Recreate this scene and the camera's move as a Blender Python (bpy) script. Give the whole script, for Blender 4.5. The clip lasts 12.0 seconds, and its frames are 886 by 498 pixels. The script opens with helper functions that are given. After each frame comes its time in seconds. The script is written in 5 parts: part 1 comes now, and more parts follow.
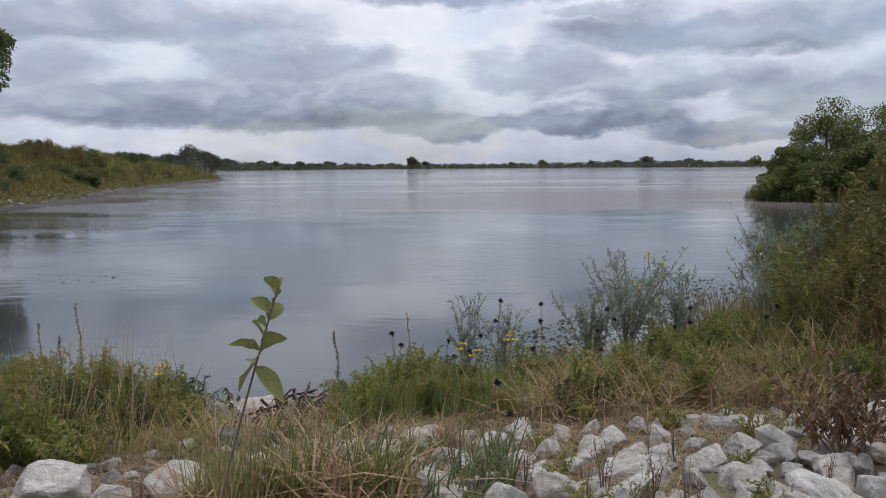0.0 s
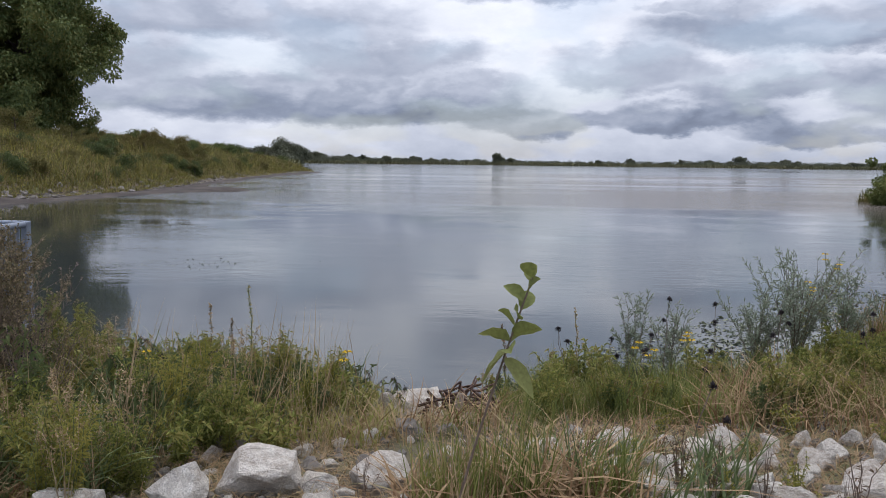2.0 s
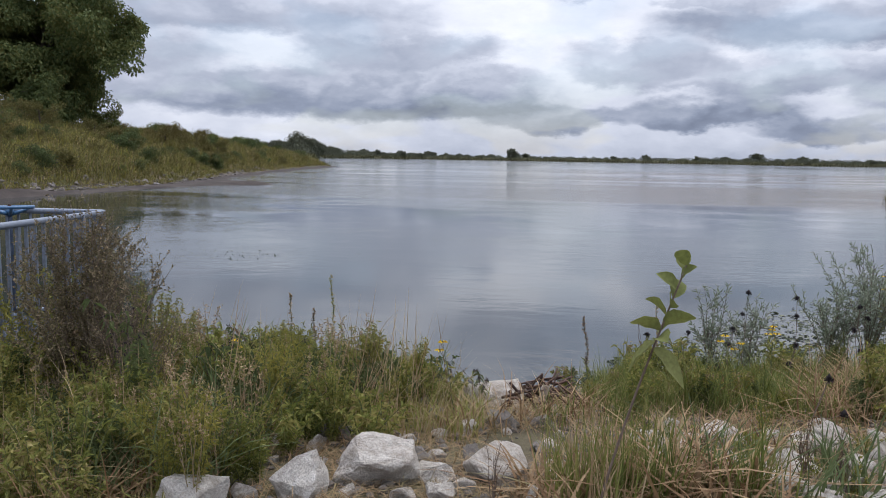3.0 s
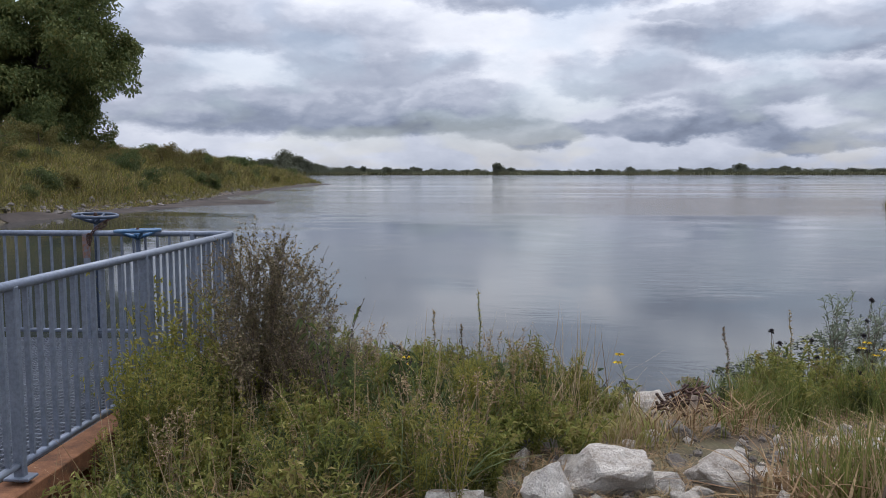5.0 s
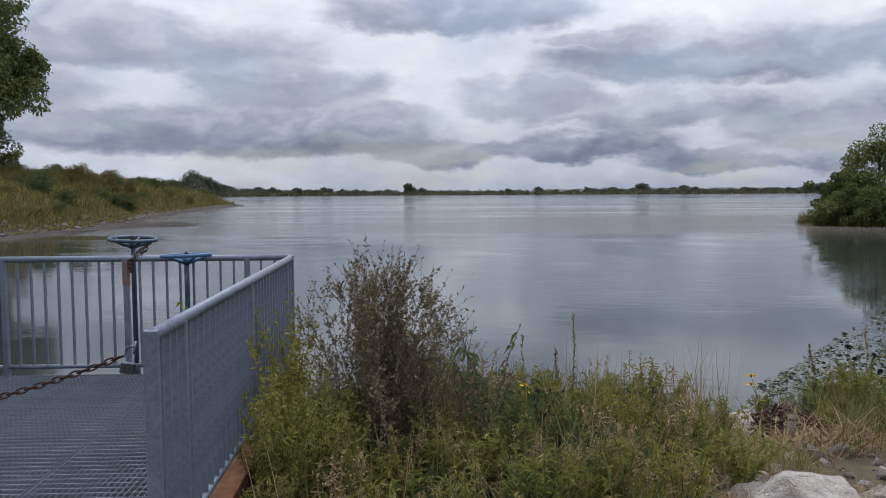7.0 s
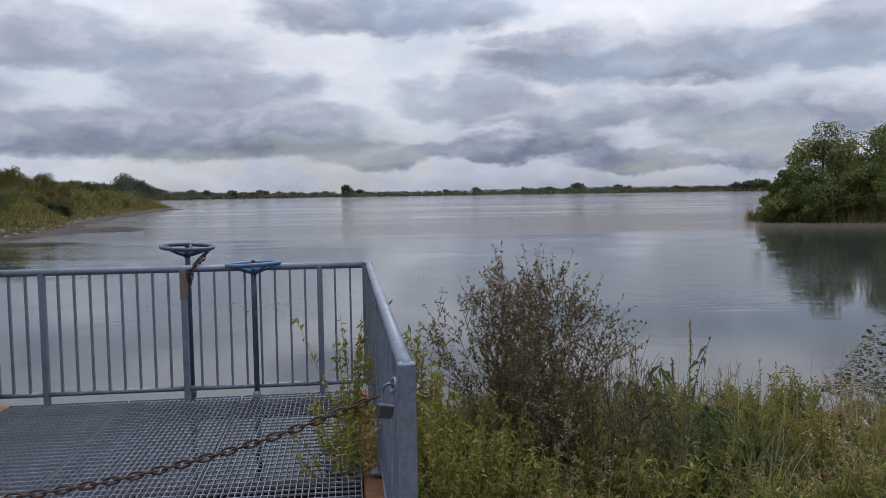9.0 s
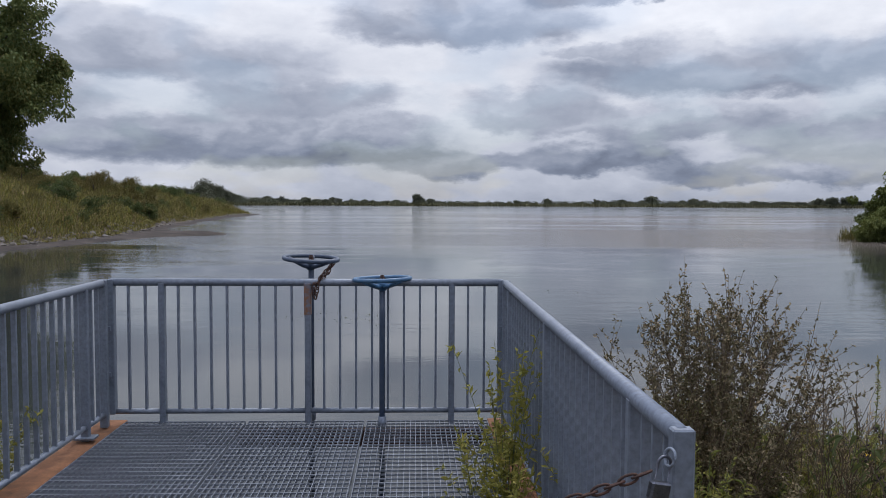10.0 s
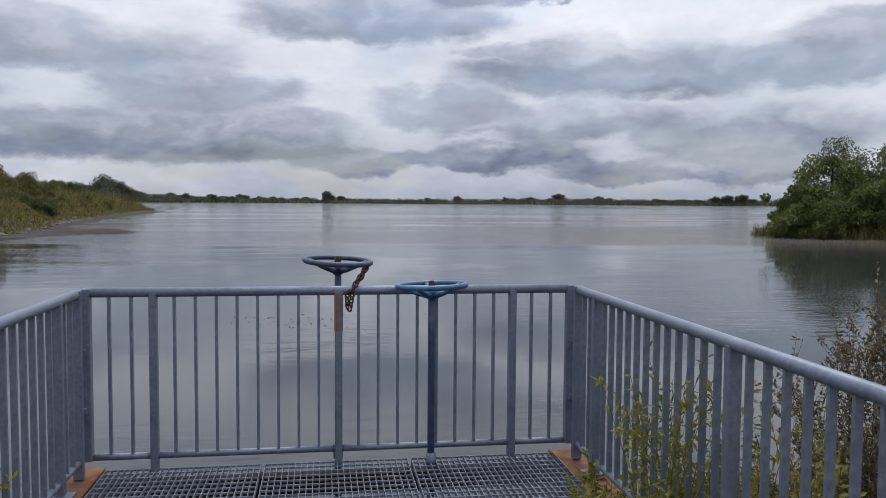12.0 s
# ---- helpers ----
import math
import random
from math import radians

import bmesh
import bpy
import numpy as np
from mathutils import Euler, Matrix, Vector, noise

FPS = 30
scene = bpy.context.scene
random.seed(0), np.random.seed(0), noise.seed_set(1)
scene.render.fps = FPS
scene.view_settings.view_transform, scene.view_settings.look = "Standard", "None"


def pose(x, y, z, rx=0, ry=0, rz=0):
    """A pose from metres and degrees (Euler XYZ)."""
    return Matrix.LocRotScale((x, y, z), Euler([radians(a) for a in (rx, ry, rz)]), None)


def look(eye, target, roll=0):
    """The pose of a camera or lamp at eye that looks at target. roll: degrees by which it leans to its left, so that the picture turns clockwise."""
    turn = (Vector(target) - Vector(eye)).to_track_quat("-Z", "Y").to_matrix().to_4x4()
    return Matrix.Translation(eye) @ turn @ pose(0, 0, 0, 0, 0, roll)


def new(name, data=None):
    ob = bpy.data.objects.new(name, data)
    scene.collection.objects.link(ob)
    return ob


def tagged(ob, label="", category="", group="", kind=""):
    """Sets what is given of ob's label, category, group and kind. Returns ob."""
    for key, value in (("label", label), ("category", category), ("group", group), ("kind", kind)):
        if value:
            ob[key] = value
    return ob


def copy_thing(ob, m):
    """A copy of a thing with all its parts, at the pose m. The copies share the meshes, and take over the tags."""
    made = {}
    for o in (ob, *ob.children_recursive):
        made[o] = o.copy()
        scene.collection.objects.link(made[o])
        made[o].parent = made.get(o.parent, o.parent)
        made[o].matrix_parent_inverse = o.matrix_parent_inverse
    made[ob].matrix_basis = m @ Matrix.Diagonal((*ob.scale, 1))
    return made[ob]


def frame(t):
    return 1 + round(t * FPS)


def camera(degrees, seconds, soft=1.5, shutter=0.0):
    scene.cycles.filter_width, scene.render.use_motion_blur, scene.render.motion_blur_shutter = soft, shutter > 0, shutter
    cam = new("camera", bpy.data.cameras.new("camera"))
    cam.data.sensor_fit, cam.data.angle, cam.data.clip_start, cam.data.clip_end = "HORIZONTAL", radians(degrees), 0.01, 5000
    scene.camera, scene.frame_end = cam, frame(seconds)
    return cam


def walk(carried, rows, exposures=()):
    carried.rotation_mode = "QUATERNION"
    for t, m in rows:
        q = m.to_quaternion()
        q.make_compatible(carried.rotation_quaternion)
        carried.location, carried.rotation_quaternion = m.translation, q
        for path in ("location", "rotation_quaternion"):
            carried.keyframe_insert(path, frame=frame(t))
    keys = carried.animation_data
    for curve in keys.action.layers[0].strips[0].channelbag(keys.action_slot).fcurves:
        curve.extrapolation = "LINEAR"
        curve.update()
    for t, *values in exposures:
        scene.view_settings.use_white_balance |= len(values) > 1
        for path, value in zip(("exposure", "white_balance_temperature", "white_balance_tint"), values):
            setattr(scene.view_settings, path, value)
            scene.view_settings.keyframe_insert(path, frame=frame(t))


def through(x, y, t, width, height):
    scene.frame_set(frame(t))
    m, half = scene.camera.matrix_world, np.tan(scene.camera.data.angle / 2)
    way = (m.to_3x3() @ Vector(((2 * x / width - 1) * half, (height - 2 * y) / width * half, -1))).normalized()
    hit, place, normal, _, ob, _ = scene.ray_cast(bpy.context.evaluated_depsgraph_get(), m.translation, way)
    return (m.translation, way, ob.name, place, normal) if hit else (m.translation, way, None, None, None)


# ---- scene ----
cam = camera(58.0, 12.0, soft=0.9)
EXPOSURES = [(0, 0.06), (1, 0.16), (2.5, 0.24), (3.5, 0.27), (5.5, 0.11), (6.5, 0.0), (7.5, -0.06), (9.5, -0.08), (12, -0.09)]
PATH = [
    (0, (6.737, -7.574, 1.751), (6.804, -5.586, 1.544), -0.4),
    (0.5, (6.622, -7.521, 1.728), (6.579, -5.533, 1.513), 0.0),
    (1, (6.409, -7.388, 1.711), (6.316, -5.401, 1.505), 0.0),
    (1.5, (6.214, -7.35, 1.687), (6.078, -5.366, 1.472), 0.7),
    (2, (5.948, -7.342, 1.679), (5.811, -5.358, 1.462), 0.7),
    (2.5, (5.72, -7.384, 1.655), (5.561, -5.403, 1.431), 0.9),
    (3, (5.361, -7.344, 1.627), (5.191, -5.364, 1.398), 1.0),
    (3.5, (5.045, -7.37, 1.639), (4.876, -5.391, 1.412), 0.8),
    (3.7, (4.879, -7.358, 1.605), (4.722, -5.374, 1.407), 0.3),
    (5.3, (3.825, -7.58, 1.645), (3.704, -5.593, 1.458), -0.2),
    (5.5, (3.682, -7.581, 1.65), (3.605, -5.589, 1.482), -0.4),
    (6, (3.326, -7.537, 1.629), (3.313, -5.544, 1.464), -0.4),
    (6.5, (2.907, -7.396, 1.622), (2.897, -5.403, 1.456), -0.3),
    (7, (2.522, -7.246, 1.618), (2.61, -5.253, 1.477), -0.3),
    (7.5, (2.167, -7.076, 1.619), (2.331, -5.088, 1.487), -0.3),
    (7.7, (2.089, -6.991, 1.609), (2.241, -5.002, 1.469), -0.4),
    (9.3, (1.121, -6.376, 1.625), (1.374, -4.397, 1.486), -0.9),
    (9.5, (1.035, -6.228, 1.645), (1.249, -4.244, 1.512), -0.8),
    (10, (0.789, -5.965, 1.635), (0.862, -3.969, 1.521), 0.3),
    (10.5, (0.512, -5.707, 1.647), (0.584, -3.712, 1.533), 0.3),
    (11, (0.285, -5.398, 1.602), (0.353, -3.402, 1.486), 0.1),
    (11.5, (0.091, -5.095, 1.579), (0.166, -3.1, 1.465), -0.3),
    (12, (-0.093, -4.838, 1.583), (0.204, -2.864, 1.464), 0.4),
]
walk(cam, [(t, look(eye, target, roll)) for t, eye, target, roll in PATH], EXPOSURES)

# ---------------------------------------------------------------- light
WATER_Z = -0.62
SUN_EL, SUN_AZ = 58.0, 14.0      # degrees; azimuth clockwise from +y

world = bpy.data.worlds.new("overcast_sky")
scene.world = world
world.use_nodes = True


def ramp(tree, stops, src):
    n = tree.nodes.new("ShaderNodeValToRGB")
    el = n.color_ramp.elements
    while len(el) < len(stops):
        el.new(0.5)
    for e, (p, c) in zip(el, stops):
        e.position = p
        e.color = (c, c, c, 1) if isinstance(c, (int, float)) else (*c, 1)
    tree.links.new(src, n.inputs["Fac"])
    return n.outputs["Color"]


def maths(tree, op, a, b=None, clamp=False):
    n = tree.nodes.new("ShaderNodeMath")
    n.operation, n.use_clamp = op, clamp
    for i, v in enumerate((a, b)):
        if v is None:
            continue
        if isinstance(v, (int, float)):
            n.inputs[i].default_value = v
        else:
            tree.links.new(v, n.inputs[i])
    return n.outputs[0]


def mixed(tree, fac, a, b, kind="MIX"):
    n = tree.nodes.new("ShaderNodeMix")
    n.data_type, n.blend_type = "RGBA", kind
    for slot, v in ((0, fac), (6, a), (7, b)):
        if isinstance(v, (int, float)):
            n.inputs[slot].default_value = v
        elif isinstance(v, tuple):
            n.inputs[slot].default_value = (*v, 1)
        else:
            tree.links.new(v, n.inputs[slot])
    return n.outputs[2]


def noise_tex(tree, vec, scale, detail=4.0, rough=0.55, distort=0.0, out="Fac", kind="FBM"):
    n = tree.nodes.new("ShaderNodeTexNoise")
    n.inputs["Scale"].default_value = scale
    n.inputs["Detail"].default_value = detail
    n.inputs["Roughness"].default_value = rough
    n.inputs["Distortion"].default_value = distort
    if vec is not None:
        tree.links.new(vec, n.inputs["Vector"])
    return n.outputs[out]


def mapping(tree, vec, scale=(1, 1, 1), loc=(0, 0, 0), rot=(0, 0, 0)):
    n = tree.nodes.new("ShaderNodeMapping")
    n.inputs["Scale"].default_value = scale
    n.inputs["Location"].default_value = loc
    n.inputs["Rotation"].default_value = rot
    tree.links.new(vec, n.inputs["Vector"])
    return n.outputs["Vector"]


CLOUD_BANKS = [      # bearing, elevation, half width, half height in degrees; light of the base and of the crown
    (24, 2, 9.7, 1, 0.33, 0.59), (4, 2.6, 5.4, 1.3, 0.32, 0.59), (13.5, 3.1, 6.5, 1.3, 0.26, 0.57), (30, 4.6, 8.6, 2.8, 0.37, 0.73),
    (-13, 4.3, 15.1, 2.2, 0.28, 0.62), (-3, 4.2, 6.5, 2, 0.27, 0.71), (-31, 6, 9.7, 3.2, 0.47, 0.78), (16, 5.4, 9.7, 1.6, 0.38, 0.75),
    (8, 6.6, 5.9, 1.6, 0.47, 0.75), (-9, 7.3, 8.6, 1.7, 0.45, 0.76), (-20, 9.8, 14, 2.5, 0.42, 0.66), (20.5, 8.9, 10.8, 2.5, 0.35, 0.71),
    (13, 10.4, 3.2, 0.7, 0.48, 0.75), (3, 12.6, 9.7, 2.3, 0.37, 0.61), (35, 9.6, 6.5, 2.3, 0.40, 0.73), (15, 14.6, 8.6, 1.4, 0.35, 0.59)]


def cloud_banks(t, sep):
    """The heaped banks of cloud over the far shore: flat dark bases, paler crowns, bright sky between."""
    az = maths(t, "MULTIPLY", maths(t, "ARCTAN2", sep.outputs[0], sep.outputs[1]), 57.2958)
    el = maths(t, "MULTIPLY", maths(t, "ARCSINE", sep.outputs[2]), 57.2958)
    flat = t.nodes.new("ShaderNodeCombineXYZ")
    t.links.new(maths(t, "MULTIPLY", az, 0.10), flat.inputs[0])
    t.links.new(maths(t, "MULTIPLY", el, 0.21), flat.inputs[1])

    def billow(scale, detail, rough, seed):
        n = noise_tex(t, mapping(t, flat.outputs[0], loc=(seed, seed * 0.7, seed * 1.3)), scale, detail, rough)
        return maths(t, "SUBTRACT", n, 0.5)

    x = maths(t, "ADD", az, maths(t, "MULTIPLY", billow(1.3, 5, 0.55, 2.0), 12.0))
    y = maths(t, "ADD", el, maths(t, "MULTIPLY", billow(1.5, 6, 0.60, 7.0), 4.2))
    puff = t.nodes.new("ShaderNodeTexVoronoi")
    puff.feature = "SMOOTH_F1"
    puff.inputs["Scale"].default_value, puff.inputs["Detail"].default_value = 1.0, 2.0
    puff.inputs["Smoothness"].default_value = 0.7
    own = t.nodes.new("ShaderNodeCombineXYZ")
    t.links.new(maths(t, "MULTIPLY", x, 0.22), own.inputs[0])
    t.links.new(maths(t, "MULTIPLY", y, 0.46), own.inputs[1])
    t.links.new(own.outputs[0], puff.inputs["Vector"])
    lumps = maths(t, "SUBTRACT", 0.45, puff.outputs["Distance"])
    wisps = billow(3.2, 6, 0.6, 4.0)
    # the bright layer behind, greyer towards the horizon
    light = maths(t, "ADD", ramp(t, [(0.0, 0.55), (0.022, 0.64), (0.045, 0.66), (0.12, 0.82), (0.22, 0.88)], sep.outputs[2]),
                  maths(t, "ADD", maths(t, "MULTIPLY", billow(0.9, 4, 0.5, 11.0), 0.45), maths(t, "MULTIPLY", wisps, 0.25)))
    for a, e, wide, high, base, crown in CLOUD_BANKS:
        u = maths(t, "DIVIDE", maths(t, "SUBTRACT", x, a), wide)
        v = maths(t, "DIVIDE", maths(t, "SUBTRACT", y, e), high)
        low = maths(t, "MULTIPLY", maths(t, "MINIMUM", v, 0.0), 1.25)
        d = maths(t, "ADD", maths(t, "MULTIPLY", u, u), maths(t, "ADD", maths(t, "MULTIPLY", low, low), maths(t, "POWER", maths(t, "MAXIMUM", v, 0.0), 2.0)))
        cover = t.nodes.new("ShaderNodeMapRange")
        cover.interpolation_type = "SMOOTHSTEP"
        for key, value in (("From Min", 1.35), ("From Max", 0.50), ("To Min", 0.0), ("To Max", 0.92)):
            cover.inputs[key].default_value = value
        t.links.new(d, cover.inputs["Value"])
        rise = t.nodes.new("ShaderNodeMapRange")
        rise.interpolation_type = "SMOOTHSTEP"
        for key, value in (("From Min", -0.95), ("From Max", 1.0), ("To Min", base), ("To Max", crown)):
            rise.inputs[key].default_value = value
        t.links.new(maths(t, "ADD", v, maths(t, "MULTIPLY", lumps, 1.1)), rise.inputs["Value"])
        shade = maths(t, "ADD", rise.outputs["Result"], maths(t, "MULTIPLY", wisps, 0.20))
        light = maths(t, "ADD", light, maths(t, "MULTIPLY", cover.outputs["Result"], maths(t, "SUBTRACT", shade, light)))
    light = maths(t, "ADD", light, maths(t, "MULTIPLY", lumps, 0.10))
    col = ramp(t, [(0.12, (0.112, 0.134, 0.190)), (0.30, (0.278, 0.316, 0.405)), (0.60, (0.590, 0.620, 0.705)), (0.95, (0.95, 0.96, 1.0))], light)
    share = maths(t, "MULTIPLY", ramp(t, [(0.27, 1.0), (0.40, 0.0)], sep.outputs[2]), ramp(t, [(0.55, 0.0), (0.72, 1.0)], sep.outputs[1]))
    return share, col


def build_sky():
    t = world.node_tree
    t.nodes.clear()
    out = t.nodes.new("ShaderNodeOutputWorld")
    bg = t.nodes.new("ShaderNodeBackground")
    t.links.new(bg.outputs[0], out.inputs[0])
    co = t.nodes.new("ShaderNodeTexCoord").outputs["Generated"]
    sep = t.nodes.new("ShaderNodeSeparateXYZ")
    t.links.new(co, sep.inputs[0])
    up = maths(t, "MAXIMUM", sep.outputs[2], 0.0)
    den = maths(t, "ADD", up, 0.29)
    comb = t.nodes.new("ShaderNodeCombineXYZ")
    t.links.new(maths(t, "DIVIDE", sep.outputs[0], den), comb.inputs[0])
    t.links.new(maths(t, "DIVIDE", sep.outputs[1], den), comb.inputs[1])
    p = mapping(t, comb.outputs[0], loc=(3.1, 1.7, 0.4))

    def puffs(vec, scale, detail):
        n = t.nodes.new("ShaderNodeTexVoronoi")
        n.feature = "SMOOTH_F1"
        n.inputs["Scale"].default_value, n.inputs["Detail"].default_value = scale, detail
        n.inputs["Roughness"].default_value, n.inputs["Smoothness"].default_value = 0.5, 1.0
        t.links.new(vec, n.inputs["Vector"])
        return maths(t, "SUBTRACT", 1.0, n.outputs["Distance"])

    def warped(vec, scale, amount):
        n = t.nodes.new("ShaderNodeTexNoise")
        n.inputs["Scale"].default_value, n.inputs["Detail"].default_value = scale, 4
        t.links.new(vec, n.inputs["Vector"])
        off = mixed(t, 1.0, n.outputs["Color"], (amount, amount, amount), "MULTIPLY")
        add = t.nodes.new("ShaderNodeVectorMath")
        t.links.new(vec, add.inputs[0])
        t.links.new(off, add.inputs[1])
        return add.outputs[0]

    def body(vec):
        """How thick the cloud is: broad banks with rounded puffs on them."""
        w = warped(vec, 2.5, 0.40)
        broad = noise_tex(t, vec, 1.05, 4, 0.5, 0.0)
        return maths(t, "ADD", maths(t, "MULTIPLY", broad, 0.75), maths(t, "MULTIPLY", puffs(w, 2.3, 2.0), 0.55))

    def layer(loc):
        """Thickness of one layer of cloud, and its light: bright shoulders, dark bases."""
        q = mapping(t, p, loc=loc)
        thick = body(q)
        crest = maths(t, "SUBTRACT", thick, body(mapping(t, q, loc=(0.02, -0.13, 0.0))))
        lit = maths(t, "ADD", maths(t, "MULTIPLY", maths(t, "SUBTRACT", 0.70, thick), 1.15), maths(t, "MULTIPLY", crest, 1.7))
        return thick, lit

    fluff = noise_tex(t, warped(p, 3.0, 0.25), 4.2, 5, 0.5, 0.0)
    fluff = maths(t, "MULTIPLY", maths(t, "SUBTRACT", fluff, 0.5), 0.30)
    shades = [(0.10, (0.165, 0.190, 0.275)), (0.34, (0.245, 0.278, 0.375)), (0.52, (0.355, 0.390, 0.500)), (0.70, (0.51, 0.545, 0.655)), (0.92, (0.88, 0.895, 0.98))]
    thick, lit = layer((0, 0, 0))
    cloud = ramp(t, shades, maths(t, "ADD", maths(t, "ADD", lit, fluff), 0.47, clamp=True))
    near, near_lit = layer((5.7, 3.2, 1.3))
    near_cloud = ramp(t, shades, maths(t, "ADD", maths(t, "ADD", near_lit, fluff), 0.52, clamp=True))
    edge = t.nodes.new("ShaderNodeMapRange")
    edge.interpolation_type = "SMOOTHSTEP"
    edge.inputs["From Min"].default_value, edge.inputs["From Max"].default_value = 0.66, 0.80
    t.links.new(maths(t, "ADD", near, maths(t, "MULTIPLY", fluff, 0.6)), edge.inputs["Value"])
    cloud = mixed(t, maths(t, "MULTIPLY", edge.outputs["Result"], 0.8), cloud, near_cloud)
    share, banks = cloud_banks(t, sep)
    cloud = mixed(t, share, cloud, banks)
    # clear sky behind the thinnest cloud
    sky = t.nodes.new("ShaderNodeTexSky")
    sky.sky_type, sky.sun_disc = "NISHITA", False
    sky.sun_elevation, sky.sun_rotation = radians(SUN_EL), radians(SUN_AZ)
    clear = mixed(t, 1.0, sky.outputs[0], (0.1, 0.1, 0.1), "MULTIPLY")
    gap = ramp(t, [(0.42, 0.25), (0.52, 0.0)], thick)
    col = mixed(t, gap, cloud, clear)
    # an overcast sky is brightest overhead
    lift = maths(t, "ADD", 1.05, maths(t, "MULTIPLY", maths(t, "MULTIPLY", up, up), 3.0))
    col = mixed(t, 1.0, mixed(t, 1.0, col, lift, "MULTIPLY"), (0.85, 0.865, 0.905), "MULTIPLY")
    t.links.new(col, bg.inputs["Color"])
    bg.inputs["Strength"].default_value = 1.0


build_sky()
sun = new("sun", bpy.data.lights.new("sun", "SUN"))
sun.data.energy, sun.data.angle, sun.data.color = 1.5, radians(30), (1.0, 0.96, 0.9)
sun.matrix_world = look((0, 0, 30), (-math.sin(radians(SUN_AZ)) * 30, -math.cos(radians(SUN_AZ)) * 30,
                                     30 - 30 * math.tan(radians(SUN_EL))))

# ---------------------------------------------------------------- materials
MATS = {}


def material(name, rough=0.8, metal=0.0, spec=0.3):
    m = bpy.data.materials.new(name)
    m.use_nodes = True
    t = m.node_tree
    b = t.nodes["Principled BSDF"]
    b.inputs["Roughness"].default_value = rough
    b.inputs["Metallic"].default_value = metal
    b.inputs["Specular IOR Level"].default_value = spec
    MATS[name] = m
    return m, t, b


def coords(t, which="Object"):
    return t.nodes.new("ShaderNodeTexCoord").outputs[which]


def bump(t, b, height, strength=0.3, dist=0.01):
    n = t.nodes.new("ShaderNodeBump")
    n.inputs["Strength"].default_value = strength
    n.inputs["Distance"].default_value = dist
    t.links.new(height, n.inputs["Height"])
    t.links.new(n.outputs[0], b.inputs["Normal"])


def colour_stops(t, cols, src):
    k = len(cols)
    return ramp(t, [(i / (k - 1), c) for i, c in enumerate(cols)], src)


def foliage(name, cols, rough=0.75, through=0.38, noise_scale=9.0):
    """Leaves and blades: each its own shade, patches over the plant, and light let through."""
    m, t, b = material(name, rough, 0, 0.2)
    isl = t.nodes.new("ShaderNodeNewGeometry").outputs["Random Per Island"]
    obj = t.nodes.new("ShaderNodeObjectInfo").outputs["Random"]
    big = noise_tex(t, coords(t), noise_scale * 0.12, 2)
    f = maths(t, "ADD", maths(t, "MULTIPLY", isl, 0.55), maths(t, "MULTIPLY", obj, 0.34))
    f = maths(t, "ADD", f, maths(t, "MULTIPLY", maths(t, "SUBTRACT", big, 0.35), 0.6), clamp=True)
    col = colour_stops(t, cols, f)
    fine = noise_tex(t, coords(t), noise_scale * 6, 3)
    col = mixed(t, 1.0, col, ramp(t, [(0.3, 0.75), (0.7, 1.15)], fine), "MULTIPLY")
    t.links.new(col, b.inputs["Base Color"])
    tr = t.nodes.new("ShaderNodeBsdfTranslucent")
    t.links.new(col, tr.inputs["Color"])
    mix = t.nodes.new("ShaderNodeMixShader")
    mix.inputs[0].default_value = through
    t.links.new(b.outputs[0], mix.inputs[1])
    t.links.new(tr.outputs[0], mix.inputs[2])
    t.links.new(mix.outputs[0], t.nodes["Material Output"].inputs[0])
    return m


def surface(name, cols, scale, rough=0.85, fine=8.0, relief=0.4, dist=0.01, metal=0.0, spec=0.3, per_object=0.0):
    """A rough natural or worn surface with variation at two scales."""
    m, t, b = material(name, rough, metal, spec)
    co = coords(t)
    a = noise_tex(t, co, scale, 5, 0.6, 0.3)
    f = maths(t, "ADD", maths(t, "MULTIPLY", maths(t, "SUBTRACT", a, 0.5), 2.2), 0.5, clamp=True)
    if per_object:
        obj = t.nodes.new("ShaderNodeObjectInfo").outputs["Random"]
        f = maths(t, "ADD", maths(t, "MULTIPLY", f, 1 - per_object), maths(t, "MULTIPLY", obj, per_object))
    col = colour_stops(t, cols, f)
    g = noise_tex(t, co, scale * fine, 6, 0.65)
    col = mixed(t, 1.0, col, ramp(t, [(0.3, 0.72), (0.65, 1.12)], g), "MULTIPLY")
    t.links.new(col, b.inputs["Base Color"])
    bump(t, b, maths(t, "ADD", g, a), relief, dist)
    r = ramp(t, [(0.2, max(0.0, rough - 0.12)), (0.8, min(1.0, rough + 0.1))], g)
    t.links.new(r, b.inputs["Roughness"])
    return m


foliage("grass_green", [(0.058, 0.078, 0.020), (0.105, 0.130, 0.031), (0.175, 0.185, 0.050), (0.265, 0.230, 0.085)])
foliage("grass_blue", [(0.062, 0.085, 0.032), (0.115, 0.145, 0.058), (0.200, 0.225, 0.105)])
foliage("grass_dry", [(0.180, 0.115, 0.060), (0.300, 0.205, 0.108), (0.430, 0.325, 0.190), (0.240, 0.215, 0.095)], through=0.15)
foliage("weed_green", [(0.056, 0.068, 0.016), (0.130, 0.146, 0.032), (0.215, 0.225, 0.056), (0.290, 0.255, 0.080), (0.300, 0.205, 0.105)], through=0.33)
foliage("stand_grass", [(0.058, 0.064, 0.020), (0.105, 0.104, 0.031), (0.165, 0.142, 0.048), (0.205, 0.150, 0.062)])
foliage("weed_yellow", [(0.130, 0.138, 0.030), (0.225, 0.215, 0.046), (0.330, 0.275, 0.070)], through=0.35)
